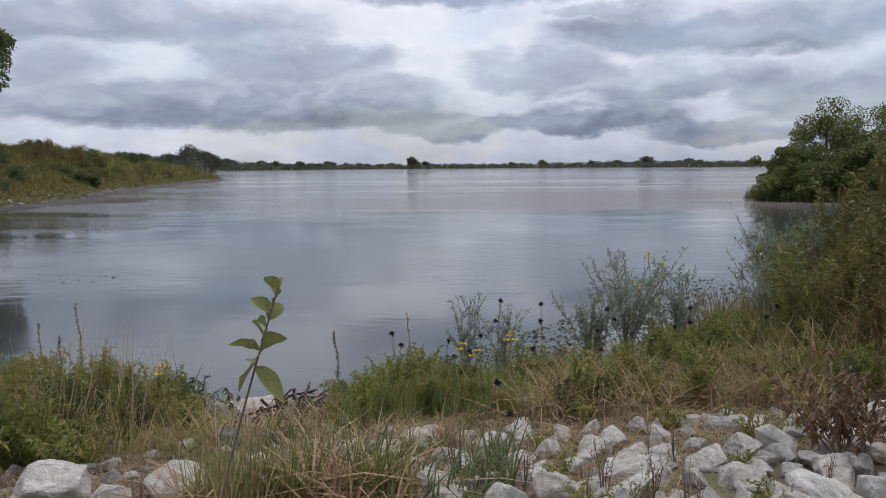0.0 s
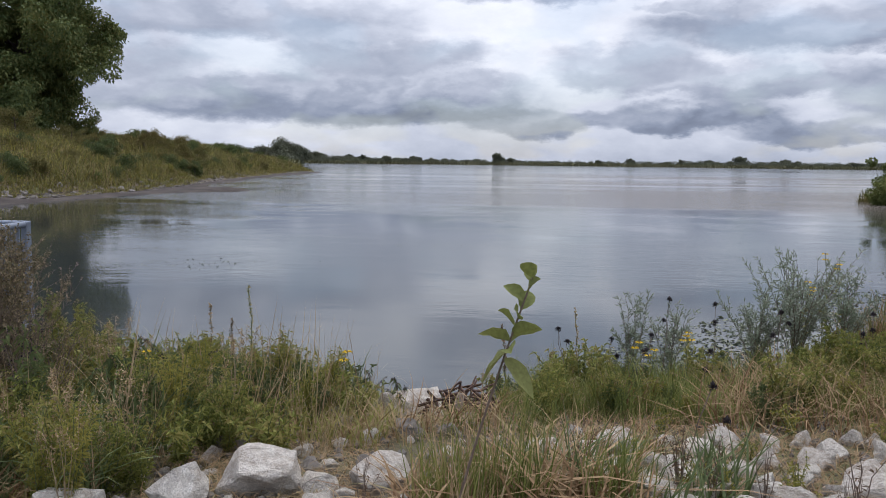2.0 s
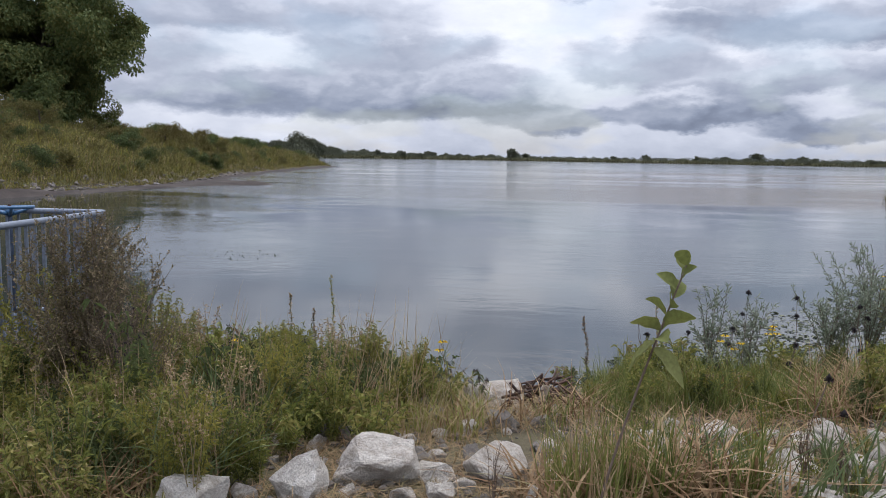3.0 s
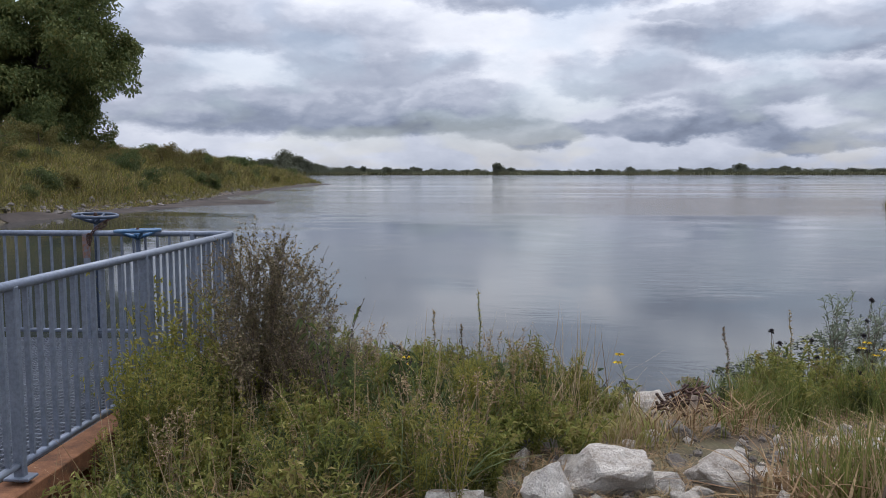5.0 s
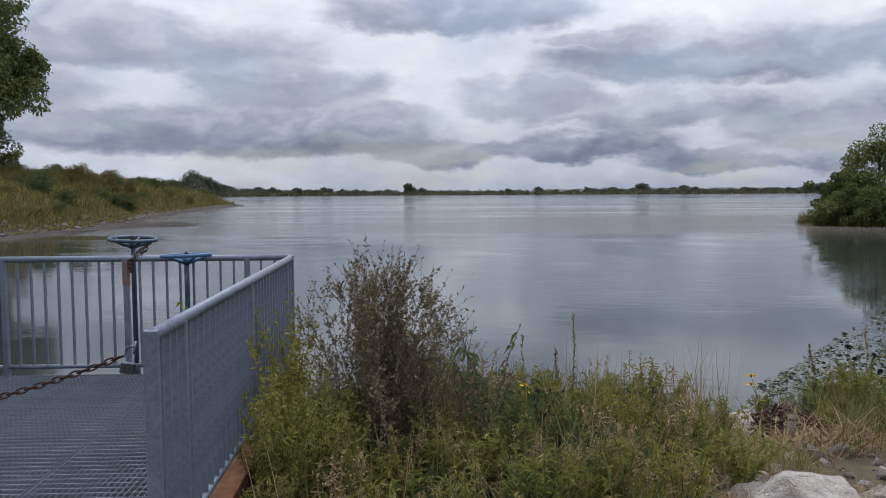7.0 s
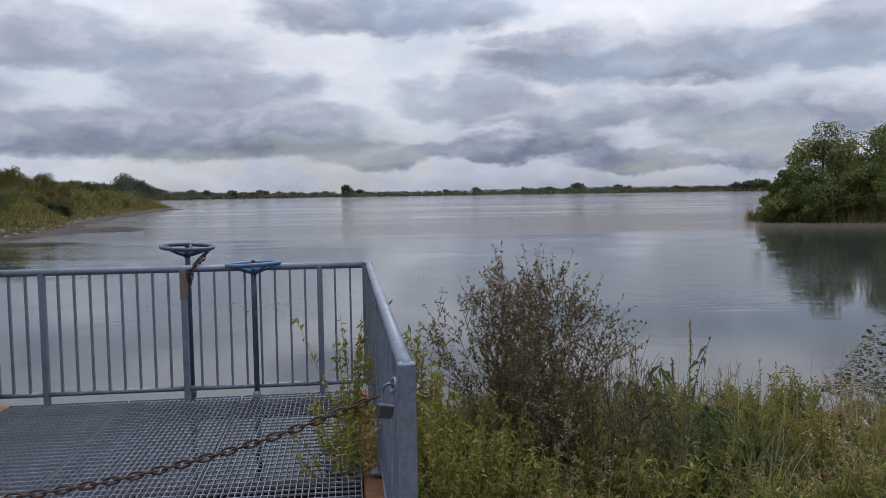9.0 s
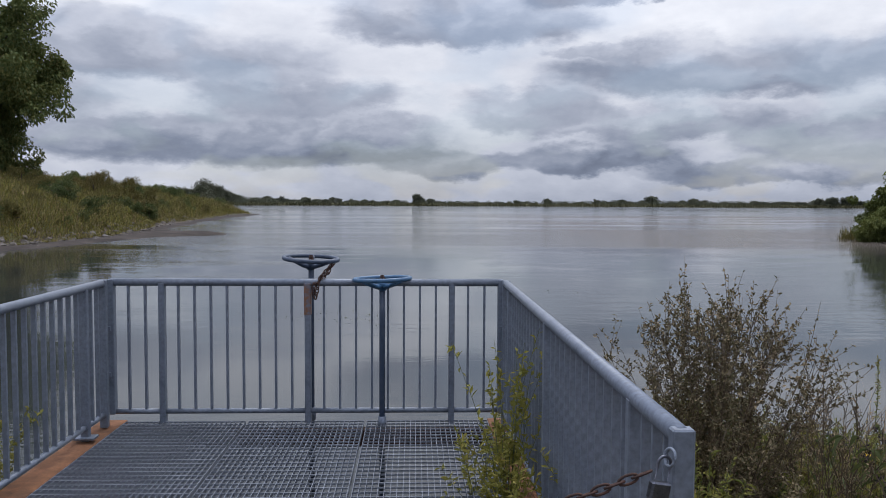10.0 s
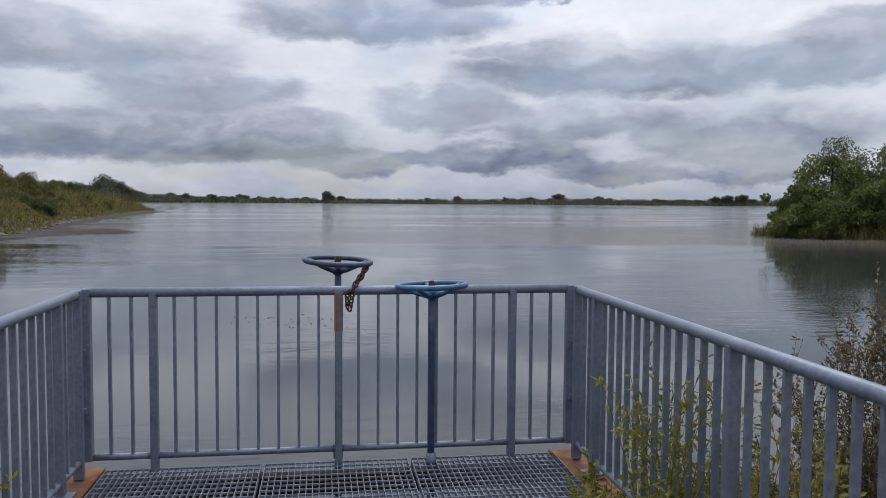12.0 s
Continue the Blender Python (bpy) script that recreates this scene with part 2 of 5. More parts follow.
foliage("weed_dark", [(0.050, 0.068, 0.026), (0.085, 0.108, 0.038), (0.130, 0.145, 0.055)])
foliage("willow_leaf", [(0.130, 0.160, 0.100), (0.225, 0.255, 0.175), (0.370, 0.385, 0.300)])
foliage("milkweed_leaf", [(0.110, 0.125, 0.038), (0.165, 0.185, 0.055), (0.225, 0.220, 0.080)], through=0.3)
foliage("dead_leaf", [(0.080, 0.048, 0.026), (0.145, 0.085, 0.044), (0.235, 0.155, 0.082)], through=0.1)
foliage("shrub_leaf", [(0.070, 0.062, 0.030), (0.150, 0.125, 0.064), (0.330, 0.245, 0.145), (0.155, 0.155, 0.060)], through=0.15)
foliage("shrub_twig", [(0.062, 0.046, 0.033), (0.130, 0.095, 0.066), (0.235, 0.178, 0.118)], through=0.0)
foliage("tree_leaf", [(0.042, 0.062, 0.024), (0.075, 0.104, 0.036), (0.125, 0.148, 0.048), (0.190, 0.175, 0.056)], through=0.22, noise_scale=2.0)
foliage("bush_leaf", [(0.062, 0.082, 0.026), (0.125, 0.148, 0.042), (0.215, 0.215, 0.064)], through=0.2, noise_scale=2.0)
foliage("bank_leaf", [(0.085, 0.082, 0.024), (0.130, 0.118, 0.036), (0.185, 0.150, 0.050), (0.235, 0.165, 0.072)], through=0.15, noise_scale=0.8)
# far trees: the paling of distance haze is put into the leaf colour
foliage("far_leaf", [(0.070, 0.080, 0.054), (0.110, 0.118, 0.076), (0.160, 0.156, 0.100)], through=0.1, noise_scale=0.5)
foliage("grass_rust", [(0.120, 0.066, 0.032), (0.210, 0.125, 0.062), (0.330, 0.225, 0.120), (0.170, 0.150, 0.060)], through=0.2)
foliage("far_reed", [(0.085, 0.088, 0.042), (0.120, 0.118, 0.056), (0.165, 0.150, 0.078)], through=0.1, noise_scale=0.3)
foliage("petal_yellow", [(0.62, 0.40, 0.02), (0.75, 0.52, 0.03)], through=0.3)
foliage("pad_leaf", [(0.04, 0.050, 0.026), (0.09, 0.10, 0.050), (0.22, 0.22, 0.13)], rough=0.4, through=0.05)
surface("stem_green", [(0.075, 0.095, 0.035), (0.12, 0.13, 0.055)], 6)
surface("stem_tan", [(0.20, 0.145, 0.085), (0.36, 0.275, 0.165)], 6)
surface("stake_wood", [(0.11, 0.080, 0.058), (0.20, 0.155, 0.115), (0.30, 0.24, 0.18)], 8, relief=0.6)
surface("stem_brown", [(0.105, 0.075, 0.055), (0.20, 0.150, 0.110)], 6)
surface("seed_dark", [(0.016, 0.012, 0.014), (0.035, 0.026, 0.026)], 30)
surface("bark", [(0.045, 0.036, 0.028), (0.095, 0.078, 0.060)], 3, relief=0.8, dist=0.03)
surface("limestone", [(0.185, 0.140, 0.100), (0.45, 0.39, 0.32), (0.62, 0.57, 0.49), (0.75, 0.71, 0.64)], 3.6, fine=6, relief=1.0, dist=0.03, per_object=0.3)
surface("shore_stone", [(0.080, 0.068, 0.056), (0.150, 0.130, 0.110), (0.230, 0.205, 0.180)], 2.5, relief=0.7, dist=0.02, per_object=0.5)
surface("driftwood", [(0.026, 0.014, 0.010), (0.070, 0.036, 0.024), (0.16, 0.095, 0.062)], 7, relief=0.6, per_object=0.6)
surface("mud", [(0.026, 0.021, 0.018), (0.050, 0.040, 0.034), (0.085, 0.070, 0.058)], 0.6, rough=0.9, fine=12, spec=0.12)
surface("grating_steel", [(0.105, 0.118, 0.140), (0.160, 0.176, 0.205), (0.225, 0.243, 0.275)], 5, rough=0.55, relief=0.08, dist=0.002, metal=0.2, spec=0.5)
surface("galvanised", [(0.122, 0.145, 0.180), (0.162, 0.186, 0.226), (0.202, 0.226, 0.266)], 5, rough=0.5, relief=0.08, dist=0.002, metal=0.25, spec=0.5)
surface("wheel_blue", [(0.030, 0.085, 0.16), (0.045, 0.12, 0.22), (0.085, 0.15, 0.22)], 18, rough=0.45, relief=0.15, dist=0.002, spec=0.5)
surface("wheel_dark", [(0.022, 0.036, 0.062), (0.040, 0.060, 0.098), (0.075, 0.092, 0.12)], 18, rough=0.5, relief=0.15, dist=0.002, spec=0.5)
surface("rust", [(0.085, 0.042, 0.022), (0.175, 0.078, 0.036), (0.27, 0.125, 0.060)], 9, rough=0.9, relief=0.4, dist=0.004)
surface("rust_dark", [(0.030, 0.020, 0.018), (0.065, 0.036, 0.028), (0.12, 0.060, 0.040)], 25, rough=0.7, relief=0.3, dist=0.002, metal=0.4)
surface("brass_lock", [(0.085, 0.090, 0.11), (0.15, 0.155, 0.175)], 30, rough=0.35, relief=0.1, dist=0.001, metal=0.9)


def rusty_galvanised():
    """Painted steel that rusts towards patches of its own."""
    m, t, b = material("galvanised_rusty", 0.6, 0.15, 0.4)
    co = coords(t)
    f = ramp(t, [(0.40, 0.0), (0.58, 1.0)], noise_tex(t, co, 22, 6, 0.65, 0.4))
    rust = colour_stops(t, [(0.12, 0.050, 0.025), (0.30, 0.14, 0.065)], noise_tex(t, co, 40, 4))
    t.links.new(mixed(t, f, (0.15, 0.17, 0.205), rust), b.inputs["Base Color"])
    bump(t, b, noise_tex(t, co, 60, 4), 0.2, 0.003)


rusty_galvanised()


def ground_material():
    m, t, b = material("ground_soil", 0.95, 0, 0.15)
    co = coords(t)
    big = noise_tex(t, co, 0.35, 5, 0.6, 0.4)
    mid = noise_tex(t, co, 3.5, 6, 0.65)
    fine = noise_tex(t, co, 38, 6, 0.7)
    grass = colour_stops(t, [(0.052, 0.060, 0.024), (0.088, 0.098, 0.036), (0.14, 0.125, 0.055)], mid)
    soil = colour_stops(t, [(0.060, 0.044, 0.031), (0.115, 0.088, 0.060), (0.20, 0.160, 0.112)], mid)
    col = mixed(t, ramp(t, [(0.46, 0.0), (0.66, 1.0)], big), soil, grass)
    col = mixed(t, 1.0, col, ramp(t, [(0.3, 0.6), (0.7, 1.2)], fine), "MULTIPLY")
    t.links.new(col, b.inputs["Base Color"])
    bump(t, b, fine, 0.7, 0.03)


ground_material()


def water_material():
    m, t, b = material("lake_water", 0.06, 0, 0.5)
    co = coords(t)
    b.inputs["IOR"].default_value = 1.333
    # turbid brown shallows with weed under the surface, out in the bay
    sx = t.nodes.new("ShaderNodeSeparateXYZ")
    t.links.new(co, sx.inputs[0])
    turbid = noise_tex(t, mapping(t, co, scale=(0.018, 0.035, 1), loc=(0.3, 0.9, 0)), 1.0, 5, 0.6, 0.5)
    span = maths(t, "MULTIPLY", maths(t, "MULTIPLY", maths(t, "SUBTRACT", sx.outputs[1], 24.0), 0.08, clamp=True), maths(t, "MULTIPLY", maths(t, "SUBTRACT", 190.0, sx.outputs[1]), 0.02, clamp=True))
    span = maths(t, "MULTIPLY", span, maths(t, "MULTIPLY", maths(t, "SUBTRACT", maths(t, "ADD", sx.outputs[0], 2.0), 0.0), 0.06, clamp=True))
    shoal = maths(t, "MULTIPLY", span, ramp(t, [(0.32, 0.0), (0.42, 1.0)], turbid))
    t.links.new(mixed(t, shoal, (0.026, 0.030, 0.030), (0.115, 0.098, 0.084)), b.inputs["Base Color"])
    t.links.new(ramp(t, [(0.0, 1.333), (1.0, 1.11)], shoal), b.inputs["IOR"])
    t.links.new(ramp(t, [(0.0, 0.5), (1.0, 0.12)], shoal), b.inputs["Specular IOR Level"])
    # calm slicks and breeze-ruffled lanes
    lanes = noise_tex(t, mapping(t, co, scale=(0.012, 0.045, 1)), 1.0, 5, 0.6, 0.6)
    fine_lanes = noise_tex(t, mapping(t, co, scale=(0.025, 0.16, 1)), 1.0, 5, 0.6, 0.4)
    lane = ramp(t, [(0.455, 0.0), (0.545, 1.0)], maths(t, "ADD", maths(t, "MULTIPLY", lanes, 0.6), maths(t, "MULTIPLY", fine_lanes, 0.4)))
    t.links.new(ramp(t, [(0.0, 0.035), (1.0, 0.09)], lane), b.inputs["Roughness"])
    w1 = noise_tex(t, mapping(t, co, scale=(1.2, 3.4, 1), rot=(0, 0, 0.25)), 1.0, 4, 0.5, 0.6)
    w2 = noise_tex(t, mapping(t, co, scale=(5.0, 12.0, 1), rot=(0, 0, -0.2)), 1.0, 3, 0.5, 0.4)
    amp = ramp(t, [(0.42, 0.10), (0.62, 1.0)], noise_tex(t, mapping(t, co, scale=(0.16, 0.22, 1)), 1.0, 3))
    sep = t.nodes.new("ShaderNodeSeparateXYZ")
    t.links.new(co, sep.inputs[0])
    # the dam shelters the near water; the breeze reaches the open lake
    open_lake = maths(t, "MULTIPLY", maths(t, "SUBTRACT", sep.outputs[1], 18.0), 0.03, clamp=True)
    amp = maths(t, "ADD", maths(t, "MULTIPLY", amp, 1.15), maths(t, "MULTIPLY", maths(t, "MULTIPLY", lane, open_lake), 9.0))
    h = maths(t, "MULTIPLY", maths(t, "ADD", w1, maths(t, "MULTIPLY", w2, 0.25)), amp)
    bump(t, b, h, 0.3, 0.03)


water_material()

# ---------------------------------------------------------------- mesh helpers
class Geo:
    """Gathers triangles and quads, and turns them into one mesh."""

    def __init__(self):
        self.v, self.t, self.q, self.n = [], [], [], 0

    def add(self, verts, faces):
        verts, faces = np.asarray(verts, float).reshape(-1, 3), np.asarray(faces, int)
        if len(faces):
            (self.t if faces.shape[1] == 3 else self.q).append(faces + self.n)
        self.v.append(verts)
        self.n += len(verts)
        return self

    def more(self, verts, *face_sets):
        base = self.n
        self.v.append(np.asarray(verts, float).reshape(-1, 3))
        self.n += len(self.v[-1])
        for faces in face_sets:
            faces = np.asarray(faces, int)
            if len(faces):
                (self.t if faces.shape[1] == 3 else self.q).append(faces + base)
        return self

    def mesh(self, name, mat, smooth=False):
        me = bpy.data.meshes.new(name)
        v = np.concatenate(self.v) if self.v else np.zeros((0, 3))
        t = np.concatenate(self.t) if self.t else np.zeros((0, 3), int)
        q = np.concatenate(self.q) if self.q else np.zeros((0, 4), int)
        me.vertices.add(len(v))
        me.vertices.foreach_set("co", v.ravel())
        me.loops.add(t.size + q.size)
        me.loops.foreach_set("vertex_index", np.concatenate([t.ravel(), q.ravel()]).astype(np.int32))
        me.polygons.add(len(t) + len(q))
        start = np.concatenate([np.arange(len(t)) * 3, t.size + np.arange(len(q)) * 4])
        me.polygons.foreach_set("loop_start", start.astype(np.int32))
        me.polygons.foreach_set("use_smooth", np.full(len(t) + len(q), smooth))
        me.update(calc_edges=True)
        me.materials.append(MATS[mat])
        return me


def part(name, geo, mat, parent=None, label="", smooth=False, at=None, kind=""):
    me = geo.mesh(name, mat, smooth) if isinstance(geo, Geo) else geo
    ob = new(name, me)
    ob.parent = parent
    if at is not None:
        ob.matrix_basis = at
    if label:
        ob["label"] = label
    if kind:
        ob["kind"] = kind
    return ob


def thing(name, label, category, group="", at=None, kind=""):
    ob = new(name)
    ob.empty_display_size = 0.1
    if at is not None:
        ob.matrix_basis = at
    return tagged(ob, label, category, group, kind)


def box(geo, lo, hi, bev=0.0):
    (x0, y0, z0), (x1, y1, z1) = lo, hi
    if bev <= 0:
        v = [(x, y, z) for z in (z0, z1) for y in (y0, y1) for x in (x0, x1)]
        return geo.add(v, [(0, 2, 3, 1), (4, 5, 7, 6), (0, 1, 5, 4), (1, 3, 7, 5), (3, 2, 6, 7), (2, 0, 4, 6)])
    bm = bmesh.new()
    bmesh.ops.create_cube(bm, size=1)
    for w in bm.verts:
        w.co = Vector(((x0 + x1) / 2 + w.co.x * (x1 - x0), (y0 + y1) / 2 + w.co.y * (y1 - y0), (z0 + z1) / 2 + w.co.z * (z1 - z0)))
    bmesh.ops.bevel(bm, geom=bm.edges[:], offset=bev, segments=1, affect="EDGES")
    return from_bm(geo, bm)


def from_bm(geo, bm):
    bmesh.ops.triangulate(bm, faces=bm.faces[:])
    bm.verts.index_update()
    geo.add([w.co[:] for w in bm.verts], [[w.index for w in f.verts] for f in bm.faces])
    bm.free()
    return geo


def tube(geo, pts, radius, sides=8, caps=True):
    """A round bar along a polyline; radius a number or one for each point."""
    pts = np.asarray(pts, float)
    k = len(pts)
    rad = np.broadcast_to(np.asarray(radius, float), (k,))
    tan = np.gradient(pts, axis=0)
    tan /= np.linalg.norm(tan, axis=1)[:, None] + 1e-9
    ref = np.array((0, 0, 1.0)) if abs(tan[:, 2]).mean() < 0.8 else np.array((1.0, 0, 0))
    a = np.cross(tan, ref)
    a /= np.linalg.norm(a, axis=1)[:, None] + 1e-9
    b = np.cross(tan, a)
    ang = np.arange(sides) * 2 * math.pi / sides
    ring = a[:, None] * np.cos(ang)[None, :, None] + b[:, None] * np.sin(ang)[None, :, None]
    v = (pts[:, None] + ring * rad[:, None, None]).reshape(-1, 3)
    i, j = np.meshgrid(np.arange(k - 1), np.arange(sides), indexing="ij")
    i, j, j2 = i.ravel(), j.ravel(), (j.ravel() + 1) % sides
    quads = np.stack([i * sides + j, i * sides + j2, (i + 1) * sides + j2, (i + 1) * sides + j], 1)
    if not caps:
        return geo.more(v, quads)
    v = np.concatenate([v, pts[:1], pts[-1:]])
    s, n = np.arange(sides), k * sides
    s2 = (s + 1) % sides
    tris = np.concatenate([np.stack([np.full(sides, n), s2, s], 1),
                           np.stack([np.full(sides, n + 1), (k - 1) * sides + s, (k - 1) * sides + s2], 1)])
    return geo.more(v, quads, tris)


def blades(geo, rng, base, height, width, lean, az=None):
    """Grass blades, each a tapering strip that bends over."""
    n = len(base)
    az = rng.uniform(0, 2 * math.pi, n) if az is None else az
    d = np.stack([np.cos(az), np.sin(az), np.zeros(n)], 1)
    tw = az + math.pi / 2 + rng.normal(0, 0.5, n)
    side = np.stack([np.cos(tw), np.sin(tw), np.zeros(n)], 1)
    rows, vs = ((0, 1.0), (0.4, 0.85), (0.75, 0.5), (1.0, 0.0)), []
    for s, w in rows:
        c = base + d * (lean * height * s * s)[:, None]
        c[:, 2] += height * s * (1 - 0.45 * np.minimum(lean, 1.5) * s)
        if w:
            vs += [c - side * (width * w / 2)[:, None], c + side * (width * w / 2)[:, None]]
        else:
            vs.append(c)
    v = np.stack(vs, 1).reshape(-1, 3)
    o = np.arange(n)[:, None] * 7
    q = np.concatenate([o + np.array([[0, 1, 3, 2]]), o + np.array([[2, 3, 5, 4]])])
    return geo.more(v, q, o + np.array([[4, 5, 6]]))


def leaves(geo, rng, at, way, length, width, fold=0.25, droop=0.0):
    """Pointed leaves folded along the midrib; way is the direction from stalk to tip."""
    n = len(at)
    way = way / (np.linalg.norm(way, axis=1)[:, None] + 1e-9)
    rnd = rng.normal(0, 1, (n, 3)) + np.array((0, 0, 1.2))
    side = np.cross(way, rnd)
    side /= np.linalg.norm(side, axis=1)[:, None] + 1e-9
    up = np.cross(side, way)
    L, W = np.broadcast_to(length, (n,))[:, None], np.broadcast_to(width, (n,))[:, None]
    mid = at + way * L * 0.45
    drop = np.zeros((n, 3))
    drop[:, 2] = -droop * L[:, 0]
    v = np.stack([at, mid - side * W / 2 + up * W * fold, mid + side * W / 2 + up * W * fold, at + way * L + drop, mid + drop * 0.3], 1).reshape(-1, 3)
    o = np.arange(n)[:, None] * 5
    f = np.concatenate([o + np.array([[0, 4, 1]]), o + np.array([[4, 3, 1]]), o + np.array([[0, 2, 4]]), o + np.array([[4, 2, 3]])])
    return geo.more(v, f)


def stems(geo, paths, r0, r1):
    """Many thin three-sided stalks: paths (n, k, 3)."""
    n, k, _ = paths.shape
    ang = np.arange(3) * 2 * math.pi / 3
    rad = np.linspace(1, 0, k)[None, :] * (np.broadcast_to(r0, (n,))[:, None] - r1) + r1
    tan = np.gradient(paths, axis=1)
    tan /= np.linalg.norm(tan, axis=2)[:, :, None] + 1e-9
    a = np.cross(tan, np.array((0.31, 0.95, 0.05)))
    a /= np.linalg.norm(a, axis=2)[:, :, None] + 1e-9
    b = np.cross(tan, a)
    v = paths[:, :, None] + (a[:, :, None] * np.cos(ang)[:, None] + b[:, :, None] * np.sin(ang)[:, None]) * rad[:, :, None, None]
    v = v.reshape(-1, 3)
    i, j, s = np.meshgrid(np.arange(n), np.arange(k - 1), np.arange(3), indexing="ij")
    o = (i * k + j) * 3
    s2 = (s + 1) % 3
    return geo.more(v, np.stack([o + s, o + s2, o + 3 + s2, o + 3 + s], 3).reshape(-1, 4))


def unit(rng, n, z=0.0):
    d = rng.normal(0, 1, (n, 3))
    d[:, 2] += z
    return d / np.linalg.norm(d, axis=1)[:, None]


def blob(geo, rng, centre, size, rough=0.2, sub=1):
    bm = bmesh.new()
    bmesh.ops.create_icosphere(bm, subdivisions=sub, radius=1)
    for w in bm.verts:
        w.co = Vector([c + s * x * (1 + rng.uniform(-rough, rough)) for c, s, x in zip(centre, size, w.co)])
    return from_bm(geo, bm)


# ---------------------------------------------------------------- land and water
NEAR_SHORE = [(-17, 14), (-14, 6), (-9, 1), (-4, -0.8), (-1.7, -1.0), (-1.65, -3.9), (1.65, -3.9), (1.7, -0.3), (2.8, 0.1),
              (4.2, 0.2), (5.2, -0.15), (6.2, 0.35), (7.6, 0.8), (9.2, 1.7), (11.2, 3.6), (15, 6.5), (26, 10), (60, 14), (80, 24)]
RIGHT_SHORE = [(62, 32), (38, 37.5), (30.6, 41), (29.8, 47), (40, 58), (90, 130), (220, 330), (330, 500), (600, 600), (330, 680), (0, 700)]
LEFT_SHORE = [(-170, 640), (-100, 420), (-60, 250), (-39, 165), (-27.5, 140), (-26, 104), (-21.5, 68), (-19, 58), (-16.0, 54), (-12, 51.5), (-11.8, 49), (-15.5, 46), (-17, 40),
              (-18.1, 32), (-18.4, 24)]
LAKE = np.array(NEAR_SHORE + RIGHT_SHORE + LEFT_SHORE, float)


def shore_distance(x, y):
    """Metres from the waterline: positive on land, negative in the lake."""
    p = np.stack([x, y], -1)
    a, b = LAKE, np.roll(LAKE, -1, 0)
    best, inside = np.full(x.shape, 1e9), np.zeros(x.shape, bool)
    for (ax, ay), (bx, by) in zip(a, b):
        ex, ey = bx - ax, by - ay
        s = np.clip(((x - ax) * ex + (y - ay) * ey) / (ex * ex + ey * ey), 0, 1)
        best = np.minimum(best, np.hypot(x - ax - s * ex, y - ay - s * ey))
        if by != ay:
            cross = ((ay > y) != (by > y)) & (x < ex * (y - ay) / ey + ax)
            inside ^= cross
    return np.where(inside, -best, best)


def smooth(a, b, x):
    s = np.clip((x - a) / (b - a), 0, 1)
    return s * s * (3 - 2 * s)


def ripple(x, y):
    return (np.sin(x * 0.9 + 1.3 * np.sin(y * 0.7)) + np.sin(y * 1.3 + 1.1 * np.sin(x * 1.1 + 2))) * 0.5


def ground_height(x, y):
    x, y = np.asarray(x, float), np.asarray(y, float)
    d = shore_distance(x, y)
    d = d + ripple(x * 0.9, y * 0.9) * 0.22 * smooth(0.8, 3, np.abs(d)) + ripple(x * 0.23, y * 0.2) * 1.0 * smooth(20, 60, np.hypot(x, y))
    left = smooth(-9, -17, x) * smooth(6, 22, y) * smooth(200, 140, y)
    far = smooth(60, 140, np.hypot(x, y)) * (1 - left)
    wide = smooth(27, 34, y) * left
    toe = np.interp(y, [20, 30, 40, 50, 62, 78, 100, 124, 138], [-18.6, -19.1, -18.9, -19.0, -21.5, -24.0, -27.1, -29.6, -30.2])
    mud = 6.0 * wide
    flat = np.clip(np.minimum(toe - x, d), 0, None)
    dd = np.maximum(d, 0) * (1 - wide) + flat * wide
    near_rise = 0.66 * (1 - np.exp(-dd / 2.3))
    left_rise = (4.6 * (1 - np.exp(-dd / 9.0)) + 0.02 * np.minimum(dd, 60)) * np.interp(y, [80, 115, 135, 145], [1.0, 1.0, 0.78, 0.4])
    far_rise = 1.6 * (1 - np.exp(-dd / 30.0))
    rise = near_rise * (1 - left) * (1 - far) + left_rise * left + far_rise * far
    z = WATER_Z + 0.012 * np.minimum(np.maximum(d, 0), mud) + rise
    z = z + ripple(x * 2.1, y * 2.3) * 0.02 * smooth(0.5, 2, d)
    return np.where(d < 0, WATER_Z - np.minimum(0.30 * -d, 1.6), z)


def gz(x, y):
    return float(ground_height(np.array([x]), np.array([y]))[0])


